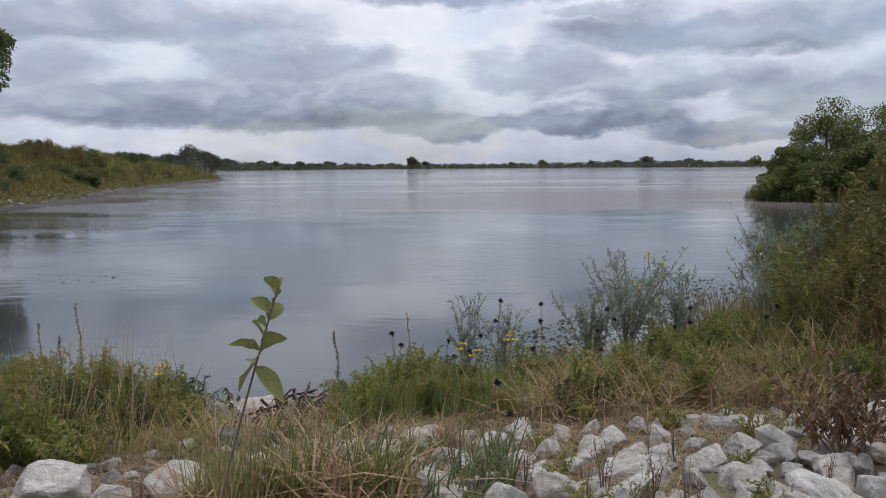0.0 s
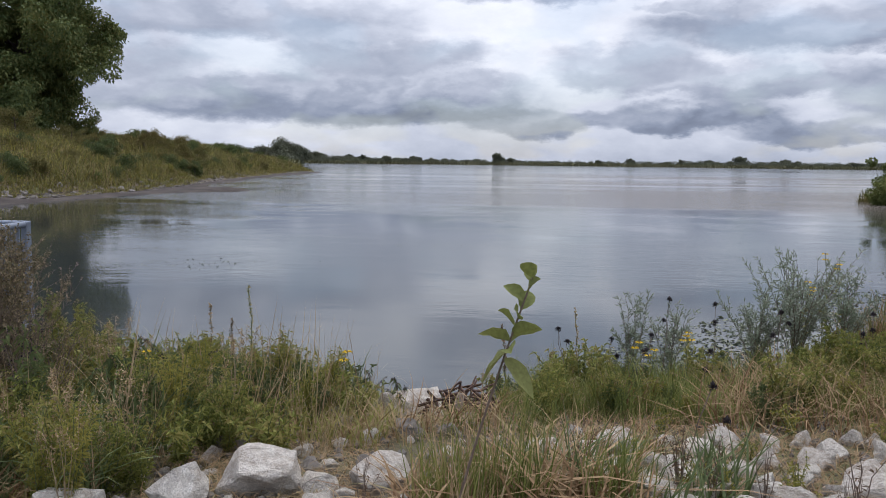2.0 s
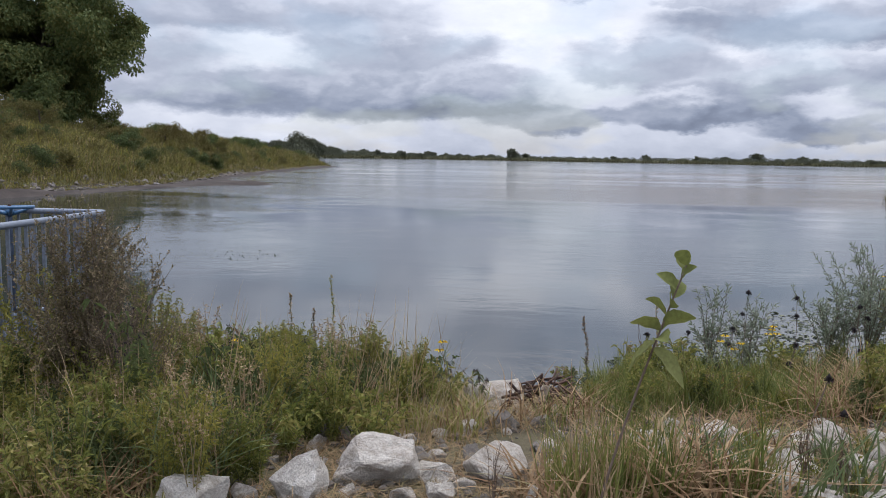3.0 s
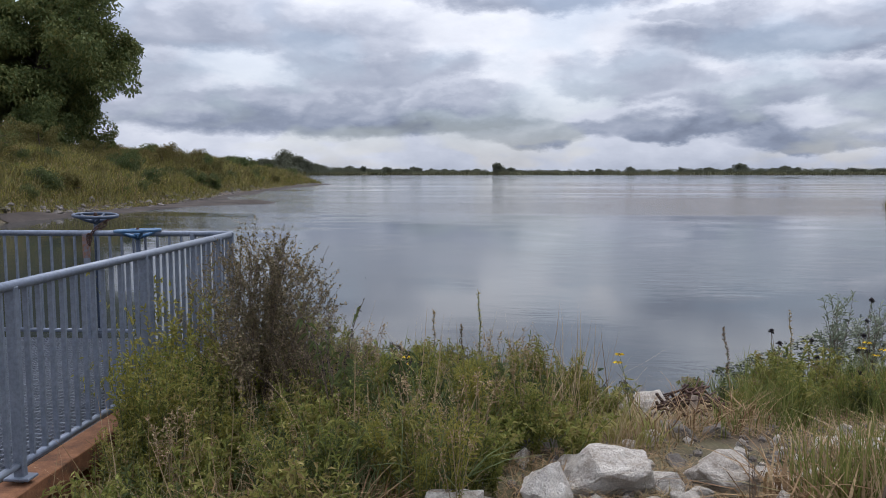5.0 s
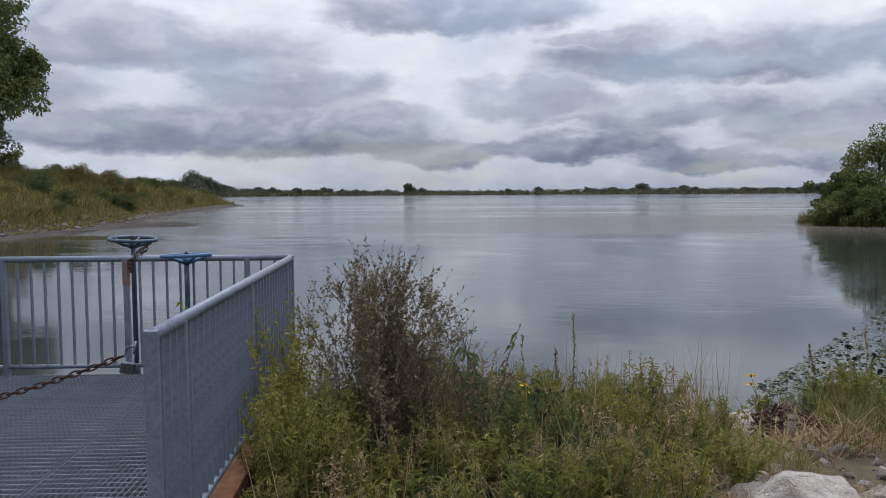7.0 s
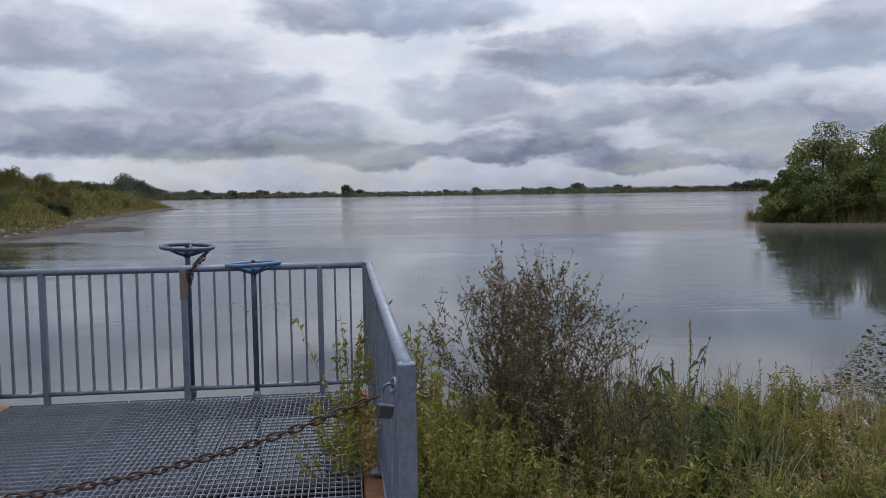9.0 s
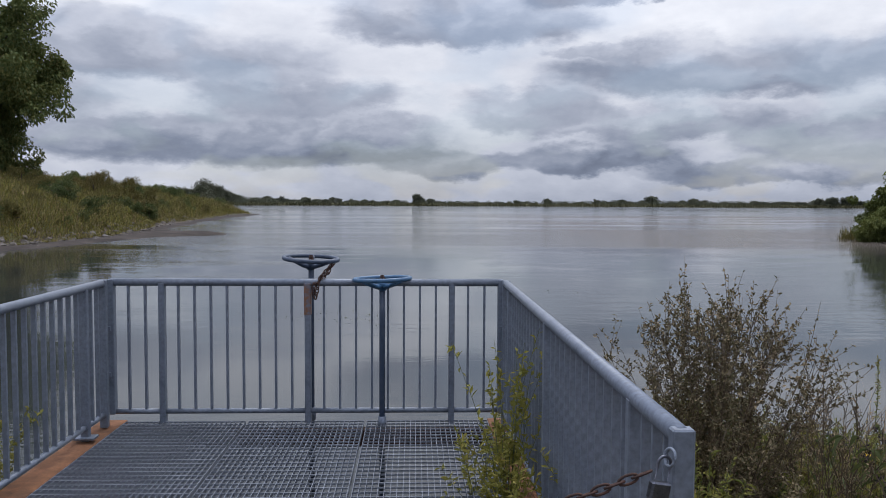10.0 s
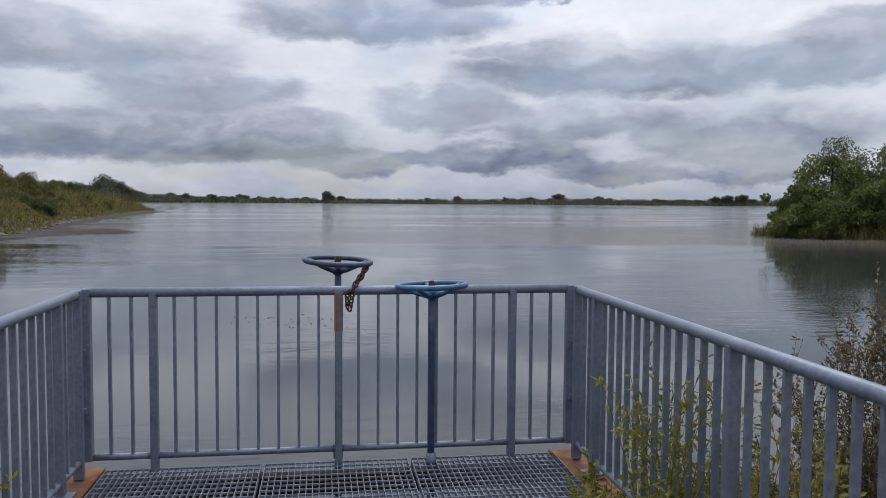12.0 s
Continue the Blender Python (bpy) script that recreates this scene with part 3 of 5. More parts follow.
def build_land():
    s = np.linspace(-1, 1, 361)
    k = 6.2
    gx = 4.0 + 3500 * np.sinh(k * s) / math.sinh(k)
    gy = 0.0 + 3500 * np.sinh(k * s) / math.sinh(k)
    X, Y = np.meshgrid(gx, gy)
    Z = ground_height(X, Y)
    n = len(s)
    i, j = np.meshgrid(np.arange(n - 1), np.arange(n - 1), indexing="ij")
    o = (i * n + j).ravel()
    g = Geo().add(np.stack([X, Y, Z], -1).reshape(-1, 3), np.stack([o, o + 1, o + n + 1, o + n], 1))
    tagged(part("ground", g, "ground_soil", smooth=True), "brown soil and grass bank sloping to the lake", "ground", kind="structure")
    w = Geo().add([(-3400, -60, WATER_Z), (3400, -60, WATER_Z), (3400, 3400, WATER_Z), (-3400, 3400, WATER_Z)], [(0, 1, 2, 3)])
    tagged(part("water", w, "lake_water"), "calm grey lake water reflecting the overcast sky", "water", kind="structure")
    # wet mud flat between the stones and the water
    ys, us = np.linspace(27, 144, 120), np.linspace(-0.4, 8.5, 24)
    toe = np.interp(ys, [20, 30, 40, 50, 62, 78, 100, 124, 138], [-18.6, -19.1, -18.9, -19.0, -21.5, -24.0, -27.1, -29.6, -30.2])
    X = toe[:, None] + us[None]
    Y = np.repeat(ys[:, None], 24, 1)
    Z = np.minimum(ground_height(X, Y), WATER_Z + 0.3) + 0.07
    i, j = np.meshgrid(np.arange(119), np.arange(23), indexing="ij")
    o = (i * 24 + j).ravel()
    q = np.stack([o, o + 1, o + 25, o + 24], 1)
    q = q[Z.ravel()[q].max(1) > WATER_Z + 0.03]
    tagged(part("ground_mud", Geo().add(np.stack([X, Y, Z], -1), q), "mud", smooth=True), "wet brown mud flat along the stony shore", "mud", kind="structure")


build_land()

# ---------------------------------------------------------------- the steel deck over the sluice
HALF, BACK, RAIL = 1.475, -4.0, 1.07


def railing(name, label, length, posts, feet, ends_down):
    """A rail panel along +x from 0 to length: pipe rails, flat posts and thin flat balusters."""
    ob = thing(name, label, "railing", "deck railings")
    g = Geo()
    tube(g, [(0.022, 0, RAIL - 0.028), (length / 2, 0, RAIL - 0.028), (length - 0.022, 0, RAIL - 0.028)], 0.028, 14)
    part("top_rail", g, "galvanised", ob, smooth=True)
    stops = sorted([0.022] + list(posts) + [length - 0.022])
    for i, (a, b) in enumerate(zip(stops[:-1], stops[1:])):
        g = Geo()
        tube(g, [(a + 0.02, 0, 0.075), ((a + b) / 2, 0, 0.075), (b - 0.02, 0, 0.075)], 0.02, 10)
        part("bottom_rail", g, "galvanised", ob, smooth=True)
        gap = b - a
        k = max(1, round(gap / 0.119))
        shared = None
        for q in range(1, k):
            if shared is None:
                shared = box(Geo(), (-0.008, -0.014, 0.09), (0.008, 0.014, RAIL - 0.035)).mesh("baluster", "galvanised")
            part("baluster", shared, "galvanised", ob, at=pose(a + gap * q / k, 0, 0))
    for p in stops:
        end = p < 0.05 or p > length - 0.05
        low = -0.02 if (not end or ends_down) else 0.055
        g = box(Geo(), (-0.022, -0.029, low), (0.022, 0.029, RAIL - (0.004 if end else 0.03)), 0.005)
        post = part("post", g, "galvanised", ob, at=pose(p, 0, 0))
        if not end and feet:
            part("foot_plate", box(Geo(), (-0.05, -0.07, -0.004), (0.05, 0.07, 0.012), 0.003), "galvanised", post)
    return ob


far_rail = railing("deck_railing", "grey galvanised steel railing across the lake end of the deck", 2.93, (0.39, 1.465, 2.54), False, False)
far_rail.matrix_basis = pose(-1.465, 0, 0)
right_rail = railing("deck_railing", "grey galvanised steel railing along the deck beside the weeds", 3.93, (0.36, 1.91, 3.49), True, True)
right_rail.matrix_basis = pose(HALF, -0.07, 0, 0, 0, -90)
left_rail = railing("deck_railing", "grey galvanised steel railing along the deck above open water", 3.93, (0.36, 1.91, 3.49), True, True)
left_rail.matrix_basis = pose(-HALF, -0.07, 0, 0, 0, -90)
for sx in (-1, 1):
    for z in (0.36, 0.70):
        g = box(Geo(), (-0.03, -0.012, -0.018), (0.03, 0.012, 0.018), 0.003)
        tube(g, [(0, -0.02, 0), (0, 0, 0), (0, 0.02, 0)], 0.009, 8)
        part("corner_clip", g, "galvanised", far_rail, "small bolted steel clip", at=pose(1.465 + sx * 1.468, -0.04, z))


def grating(x0, x1, y0, y1):
    ob = thing("grating_panel", "grey galvanised steel bar grating deck panel", "grating", "deck grating panels")
    ob.matrix_basis = pose((x0 + x1) / 2, (y0 + y1) / 2, 0)
    hx, hy = (x1 - x0) / 2 - 0.013, (y1 - y0) / 2
    n, k = int(round(hx * 2 / 0.036)), int(round(hy * 2 / 0.075))
    bar = box(Geo(), (-0.0018, -hy, -0.030), (0.0018, hy, 0)).mesh("bearing_bar", "grating_steel")
    for i in range(n + 1):
        part("bearing_bar", bar, "grating_steel", ob, at=pose(-hx + 2 * hx * i / n, 0, 0))
    bar = box(Geo(), (-hx, -0.0028, -0.010), (hx, 0.0028, 0.001)).mesh("cross_bar", "grating_steel")
    for i in range(k + 1):
        part("cross_bar", bar, "grating_steel", ob, at=pose(0, -hy + 2 * hy * i / k, 0))
    for sx in (-1, 1):
        part("side_band", box(Geo(), (sx * hx - 0.003, -hy, -0.034), (sx * hx + 0.003, hy, -0.014)), "grating_steel", ob)
    return ob


for a, b in ((-1.36, -0.45), (-0.45, 0.43), (0.43, 1.36)):
    grating(a, b, BACK + 0.03, -0.02)


def sluice_walls():
    """Rusty sheet-pile walls with a capping channel that carry the deck."""
    for sx in (-1, 1):
        ob = thing("sluice_wall", "rust-brown sheet pile wall with a steel cap under the deck edge", "retaining wall", "sluice walls", kind="structure")
        g, n = Geo(), 16
        ys = np.linspace(BACK - 0.1, 0.12, n * 2 + 1)
        v = []
        for i, y in enumerate(ys):
            off = 0.06 if (i // 2) % 2 else -0.06
            for z in (-2.0, -0.14):
                v.append((sx * HALF + off, y, z))
        q = [(2 * i, 2 * i + 1, 2 * i + 3, 2 * i + 2) for i in range(n * 2)]
        part("sheet_pile", g.add(v, q), "rust", ob)
        c = box(Geo(), (sx * HALF - 0.115, BACK - 0.12, -0.15), (sx * HALF + 0.085, 0.14, -0.028), 0.006)
        part("cap_channel", c, "rust", ob, "orange-brown rusted steel channel")
    for y in (BACK - 0.02, -2.0, -0.10):
        ob = tagged(part("cross_beam", box(Geo(), (-HALF + 0.11, y - 0.05, -0.16), (HALF - 0.11, y + 0.05, -0.036), 0.005), "rust_dark"),
                    "dark rusted steel beam under the grating", "beam", "deck beams")
    wall = Geo()
    box(wall, (-HALF, BACK - 0.35, -2.0), (HALF, BACK - 0.06, -0.03), 0.01)
    tagged(part("wall_headwall", wall, "limestone"), "grey concrete headwall at the deck entrance", "wall", kind="structure")


sluice_walls()


def handwheel(name, label, x, y, z, mat, radius, tilt=0.0):
    ob = thing(name, label, "handwheel", "sluice handwheels", at=pose(x, y, 0))
    wheel = pose(0, 0, z, tilt, tilt * 0.6, 20)
    a = np.linspace(0, 2 * math.pi, 41)
    g = Geo()
    tube(g, np.stack([np.cos(a) * radius, np.sin(a) * radius, np.zeros(41)], 1), 0.0165, 10, caps=False)
    rim = part("rim", g, mat, ob, smooth=True, at=wheel)
    for i in range(5):
        c, s = math.cos(i * 1.2566), math.sin(i * 1.2566)
        g = Geo()
        tube(g, [(c * 0.02, s * 0.02, -0.062), (c * radius * 0.45, s * radius * 0.45, -0.044), (c * radius, s * radius, 0)], (0.020, 0.016, 0.013), 8)
        part("spoke", g, mat, rim, smooth=True)
    g = Geo()
    tube(g, [(0, 0, -0.085), (0, 0, -0.05), (0, 0, -0.045), (0, 0, -0.012)], (0.026, 0.038, 0.042, 0.030), 12)
    part("hub", g, mat, rim, smooth=True)
    g = Geo()
    tube(g, [(0, 0, -0.02), (0, 0, 0.012), (0, 0, 0.03)], (0.02, 0.02, 0.012), 6)
    part("nut", g, "rust_dark", rim)
    g = Geo()
    low = -1.4
    tube(g, [(0, 0, low), (0, 0, z - 0.3), (0, 0, z - 0.06)], 0.022, 10)
    part("stem", g, "wheel_dark", ob, "dark steel gate stem", smooth=True)
    g = Geo()
    tube(g, [(0, 0, -0.05), (0, 0, 0.0), (0, 0, 0.05)], (0.03, 0.034, 0.03), 10)
    part("guide_collar", g, "galvanised", ob, smooth=True)
    return ob


handwheel("handwheel", "dark blue-grey round sluice handwheel chained to the railing post", -0.0, 0.20, 1.205, "wheel_dark", 0.205, 3)
handwheel("handwheel", "blue painted round sluice handwheel on a dark stem", 0.557, -0.075, 1.075, "wheel_blue", 0.205, -2)
part("rust_stain_sleeve", box(Geo(), (-0.0255, -0.0325, 0.80), (0.0255, 0.0325, 1.036), 0.003), "galvanised_rusty", far_rail,
     "rusted upper length of the post", at=pose(1.465, 0, 0))


def chain(name, label, pts, mat, pitch=0.034, wire=0.0042, width=0.013):
    """Welded links strung along a polyline, each turned a quarter from the last."""
    pts = np.asarray(pts, float)
    seg = np.linalg.norm(np.diff(pts, axis=0), axis=1)
    cum = np.concatenate([[0], np.cumsum(seg)])
    n = max(2, int(cum[-1] / pitch))
    s = np.linspace(0, cum[-1], n + 1)
    P = np.stack([np.interp(s, cum, pts[:, i]) for i in range(3)], 1)
    a = np.linspace(0, 2 * math.pi, 13)
    oval = np.stack([np.cos(a) * (pitch * 0.5 + wire * 1.4), np.sin(a) * width, np.zeros(13)], 1)
    oval[:, 0] += np.sign(np.cos(a)) * 0.003
    link = tube(Geo(), oval, wire, 6, caps=False).mesh("link", mat, True)
    ob = thing(name, label, "chain")
    ob.matrix_basis = pose(*P[0])
    for i in range(n):
        d = Vector(P[i + 1] - P[i]).normalized()
        m = d.to_track_quat("X", "Z").to_matrix().to_4x4() @ Matrix.Rotation(math.pi / 2 * (i % 2) + 0.3, 4, "X")
        part("link", link, mat, ob, at=Matrix.Translation(Vector((P[i] + P[i + 1]) / 2 - P[0])) @ m)
    return ob


xs = np.linspace(1.375, -1.43, 60)
chain("entrance_chain", "rusty steel chain sagging across the deck entrance", [(x, BACK - 0.03, 0.70 + 0.143 * x * x) for x in xs], "rust_dark", 0.036, 0.0036, 0.0105)
chain("wheel_chain", "rusty chain from the handwheel down to the railing post",
      [(0.16, 0.12, 1.17), (0.14, 0.09, 1.10), (0.10, 0.06, 1.07), (0.05, -0.058, 1.03), (0.045, -0.06, 0.98), (0.065, -0.06, 0.93), (0.075, -0.055, 0.985),
       (0.085, -0.05, 1.05), (0.11, 0.0, 1.10), (0.19, 0.13, 1.185)], "rust_dark", 0.036, 0.005, 0.014)


def padlock(x, y, z):
    ob = thing("padlock", "weathered steel padlock hanging from a ring on the end post", "padlock", at=pose(x, y, z, 0, 12, 15))
    part("body", box(Geo(), (-0.028, -0.012, -0.105), (0.028, 0.012, -0.058), 0.005), "brass_lock", ob)
    a = np.linspace(0, math.pi, 13)
    g = Geo()
    tube(g, [(0.018, 0, -0.062)] + [(math.cos(q) * 0.018, 0, -0.012 + math.sin(q) * 0.018) for q in a] + [(-0.018, 0, -0.062)], 0.0042, 8)
    part("shackle", g, "brass_lock", ob, smooth=True)
    a = np.linspace(0, 2 * math.pi, 21)
    g = Geo()
    tube(g, [(0.012, math.cos(q) * 0.022, 0.004 + math.sin(q) * 0.022) for q in a], 0.0045, 8, caps=False)
    part("ring", g, "galvanised", ob, smooth=True)
    return ob


padlock(1.415, BACK - 0.035, 1.005)

# ---------------------------------------------------------------- stones
def rock_mesh(rng, mat, points=15, rough=0.05):
    """A broken quarry stone: flat split faces, worn edges, a little unevenness."""
    bm = bmesh.new()
    pts = unit(rng, points) * rng.uniform(0.78, 1.08, points)[:, None]
    vs = [bm.verts.new(p) for p in pts]
    res = bmesh.ops.convex_hull(bm, input=vs)
    bmesh.ops.delete(bm, geom=[v for v in bm.verts if not v.link_faces], context="VERTS")
    bmesh.ops.dissolve_limit(bm, angle_limit=0.30, verts=bm.verts[:], edges=bm.edges[:])
    bmesh.ops.bevel(bm, geom=bm.edges[:], offset=0.09, segments=2, profile=0.6, affect="EDGES", clamp_overlap=True)
    for w in bm.verts:
        if w.co.length > 1.08:
            w.co *= 1.08 / w.co.length
    bmesh.ops.triangulate(bm, faces=bm.faces[:])
    bmesh.ops.subdivide_edges(bm, edges=[e for e in bm.edges if e.calc_length() > 0.42], cuts=2, use_grid_fill=True)
    bmesh.ops.triangulate(bm, faces=bm.faces[:])
    bmesh.ops.subdivide_edges(bm, edges=[e for e in bm.edges if e.calc_length() > 0.30], cuts=1, use_grid_fill=True)
    off = Vector(rng.uniform(0, 50, 3))
    for w in bm.verts:
        w.co += w.co.normalized() * (noise.noise(w.co * 2.2 + off) * rough * 1.6 + noise.noise(w.co * 5 + off) * rough * 1.1 - abs(noise.noise(w.co * 3.1 - off)) * rough * 0.9)
    return from_bm(Geo(), bm).mesh("rock", mat, False)


def scatter_rocks(name, label, group, mat, spots, seed, variants=12):
    rng = np.random.default_rng(seed)
    shapes = [rock_mesh(rng, mat, int(rng.integers(10, 18))) for _ in range(variants)]
    for x, y, r in spots:
        sx, sy, sz = r * rng.uniform(0.85, 1.35), r * rng.uniform(0.75, 1.1), r * rng.uniform(0.6, 0.9)
        m = pose(x, y, gz(x, y) + sz * 0.14, rng.normal(0, 14), rng.normal(0, 14), rng.uniform(0, 360))
        ob = new(name, shapes[int(rng.integers(variants))])
        ob.matrix_basis = m @ Matrix.Diagonal((sx, sy, sz, 1))
        tagged(ob, label, "rock", group)


def packed(rng, n, x0, x1, y0, y1, r0, r1, keep=lambda x, y: True, space=0.86, placed=None):
    out = [] if placed is None else list(placed)
    first = len(out)
    for _ in range(n * 14):
        if len(out) - first >= n:
            break
        x, y, r = rng.uniform(x0, x1), rng.uniform(y0, y1), rng.uniform(r0, r1)
        if keep(x, y) and all((x - a) ** 2 + (y - b) ** 2 > (space * (r + c)) ** 2 for a, b, c in out):
            out.append((x, y, r))
    return out[first:]


def pebbles():
    """Gravel and stone chips too many to count."""
    rng = np.random.default_rng(9)
    bm = bmesh.new()
    bmesh.ops.create_icosphere(bm, subdivisions=1, radius=1)
    v0 = np.array([w.co[:] for w in bm.verts])
    bm.verts.index_update()
    f0 = np.array([[w.index for w in f.verts] for f in bm.faces])
    bm.free()
    n = 5200
    x, y = rng.uniform(3.0, 12.5, n), rng.uniform(-4.8, -0.9, n)
    r = 0.008 + 0.03 * rng.uniform(0, 1, n) ** 3
    z = ground_height(x, y)
    c = np.stack([x, y, z + r * 0.25], 1)
    shape = v0[None] * (r[:, None] * rng.uniform(0.6, 1.3, (n, 3)))[:, None] * rng.uniform(0.85, 1.15, (n, len(v0), 1))
    g = Geo().add(c[:, None] + shape, (f0[None] + (np.arange(n) * len(v0))[:, None, None]).reshape(-1, 3))
    tagged(part("gravel", g, "shore_stone"), "loose stone chips scattered between the boulders", "gravel", kind="stuff")


def riprap():
    rng = np.random.default_rng(4)
    own = [(4.66, -3.12, 0.28), (4.30, -3.35, 0.22), (4.98, -3.10, 0.15), (5.35, -3.02, 0.25), (3.78, -3.60, 0.25), (5.74, -3.10, 0.19),
           (4.02, -3.42, 0.13), (5.06, -3.42, 0.15), (5.55, -3.45, 0.16), (4.50, -2.80, 0.15)]
    big = packed(rng, 250, 6.2, 12.5, -4.6, -1.55, 0.085, 0.21, lambda x, y: y > -4.4 + 0.05 * (x - 6) and y < -2.1 + 0.03 * (x - 7), 0.70, own)
    scatter_rocks("rock", "pale grey-white limestone boulder on the bank", "riprap rocks", "limestone", own + big, 11)
    small = packed(rng, 190, 3.4, 13.0, -4.6, -1.8, 0.05, 0.11, lambda x, y: True, 0.75, own + big)
    scatter_rocks("small_rock", "small pale limestone chunk between larger boulders", "small riprap rocks", "limestone", small, 12, 8)
    dull = packed(rng, 14, 3.3, 6.2, -2.75, -0.9, 0.07, 0.17, lambda x, y: abs(x - 4.9) < 1.5, 1.0)
    scatter_rocks("shore_rock", "dull brown-grey stone half sunk in the bank", "shore rocks", "shore_stone", dull, 13, 6)
    scatter_rocks("flat_rock", "pale slanting slab of stone at the water's edge", "shore rocks", "limestone", [(5.20, -0.78, 0.33)], 14, 1)
    # the stony toe of the opposite bank
    rng = np.random.default_rng(21)
    toe, spots = [(-19.5, 24), (-19.2, 30), (-19.0, 36), (-18.6, 44), (-19.3, 52), (-21.6, 62), (-24.2, 78), (-27.3, 100), (-29.8, 124), (-30.6, 136)], []
    for _ in range(330):
        u = rng.uniform(0, 1) ** 1.3 * (len(toe) - 1)
        i = min(int(u), len(toe) - 2)
        x = toe[i][0] + (toe[i + 1][0] - toe[i][0]) * (u - i) + rng.normal(0, 0.45)
        y = toe[i][1] + (toe[i + 1][1] - toe[i][1]) * (u - i)
        spots.append((x, y, rng.uniform(0.1, 0.34)))
    scatter_rocks("bank_rock", "grey-brown boulder along the toe of the opposite bank", "opposite bank rocks", "shore_stone", spots, 22, 8)


riprap()
pebbles()


# ---------------------------------------------------------------- plants
def bent(rng, n, base, height, spread, k=5, curl=0.3):
    """Paths of n stalks that rise from base and lean outward."""
    az = rng.uniform(0, 2 * math.pi, n)
    out = rng.uniform(0.15, 1.0, n) * spread
    h = height * rng.uniform(0.7, 1.0, n)
    s = np.linspace(0, 1, k)
    p = np.zeros((n, k, 3))
    p[:, :, 0] = np.cos(az)[:, None] * out[:, None] * (s[None] ** (1 + curl))
    p[:, :, 1] = np.sin(az)[:, None] * out[:, None] * (s[None] ** (1 + curl))
    p[:, :, 2] = h[:, None] * s[None]
    wob = rng.normal(0, 0.012, (n, k, 3)) * s[None, :, None]
    return p + wob + np.asarray(base)[None, None, :]


def along(rng, paths, per, lo=0.15, hi=1.0):
    """Random places on the stalks: points, and the stalks' directions there."""
    n, k, _ = paths.shape
    i = np.repeat(np.arange(n), per)
    u = rng.uniform(lo, hi, len(i)) * (k - 1)
    j = np.minimum(u.astype(int), k - 2)
    f = (u - j)[:, None]
    return paths[i, j] * (1 - f) + paths[i, j + 1] * f, paths[i, j + 1] - paths[i, j], u / (k - 1)


def leafy_weed(rng, name, label, leaf, height, spread, n, per, length, width, stalk="stem_green", plume=None, group="bank weeds"):
    ob = thing(name, label, "weed", group)
    p = bent(rng, n, (0, 0, -0.03), height, spread)
    part("stem", stems(Geo(), p, 0.0045, 0.0015), stalk, ob, kind="stuff")
    at, d, u = along(rng, p, per)
    way = unit(rng, len(at), 0.2) + d / (np.linalg.norm(d, axis=1)[:, None] + 1e-9) * 0.5
    part("foliage", leaves(Geo(), rng, at, way, length * rng.uniform(0.55, 1.15, len(at)), width, droop=0.25), leaf, ob, kind="stuff")
    if plume:
        at, d, u = along(rng, p, 26, 0.82, 1.0)
        g = Geo()
        leaves(g, rng, at + rng.normal(0, 0.012, at.shape), unit(rng, len(at), 0.6), 0.022, 0.008)
        part("plume", g, plume, ob, kind="stuff")
    return ob


def grass_tuft(rng, name, label, mat, height, spread, n, width, lean=(0.15, 0.8), group="grass tufts"):
    ob = thing(name, label, "grass", group)
    base = np.zeros((n, 3))
    base[:, :2] = rng.normal(0, spread, (n, 2))
    base[:, 2] = -0.03
    g = blades(Geo(), rng, base, height * rng.uniform(0.5, 1.05, n), width * rng.uniform(0.6, 1.2, n), rng.uniform(*lean, n))
    part("foliage", g, mat, ob, kind="stuff")
    return ob


def spread(protos, spots, rng, size=(0.8, 1.2), tilt=5, sink=0.0):
    """Set copies of the prototype plants on the ground at the given spots."""
    first = set()
    for x, y in spots:
        p = protos[int(rng.integers(len(protos)))]
        s = rng.uniform(*size)
        m = pose(x, y, gz(x, y) - sink, rng.normal(0, tilt), rng.normal(0, tilt), rng.uniform(0, 360)) @ Matrix.Scale(s, 4)
        if p.name in first:
            copy_thing(p, m)
        else:
            first.add(p.name)
            p.matrix_basis = m
    for p in protos:
        if p.name not in first:
            for o in (*p.children_recursive, p):
                bpy.data.objects.remove(o)


def field(rng, n, x0, x1, y0, y1, keep=lambda x, y: True):
    out = []
    for _ in range(n * 20):
        if len(out) >= n:
            break
        x, y = rng.uniform(x0, x1), rng.uniform(y0, y1)
        if keep(x, y):
            out.append((x, y))
    return out


def dry_land(x, y, margin=0.0):
    return gz(x, y) > WATER_Z + margin and not (abs(x) < 1.6 and y > -4.2)


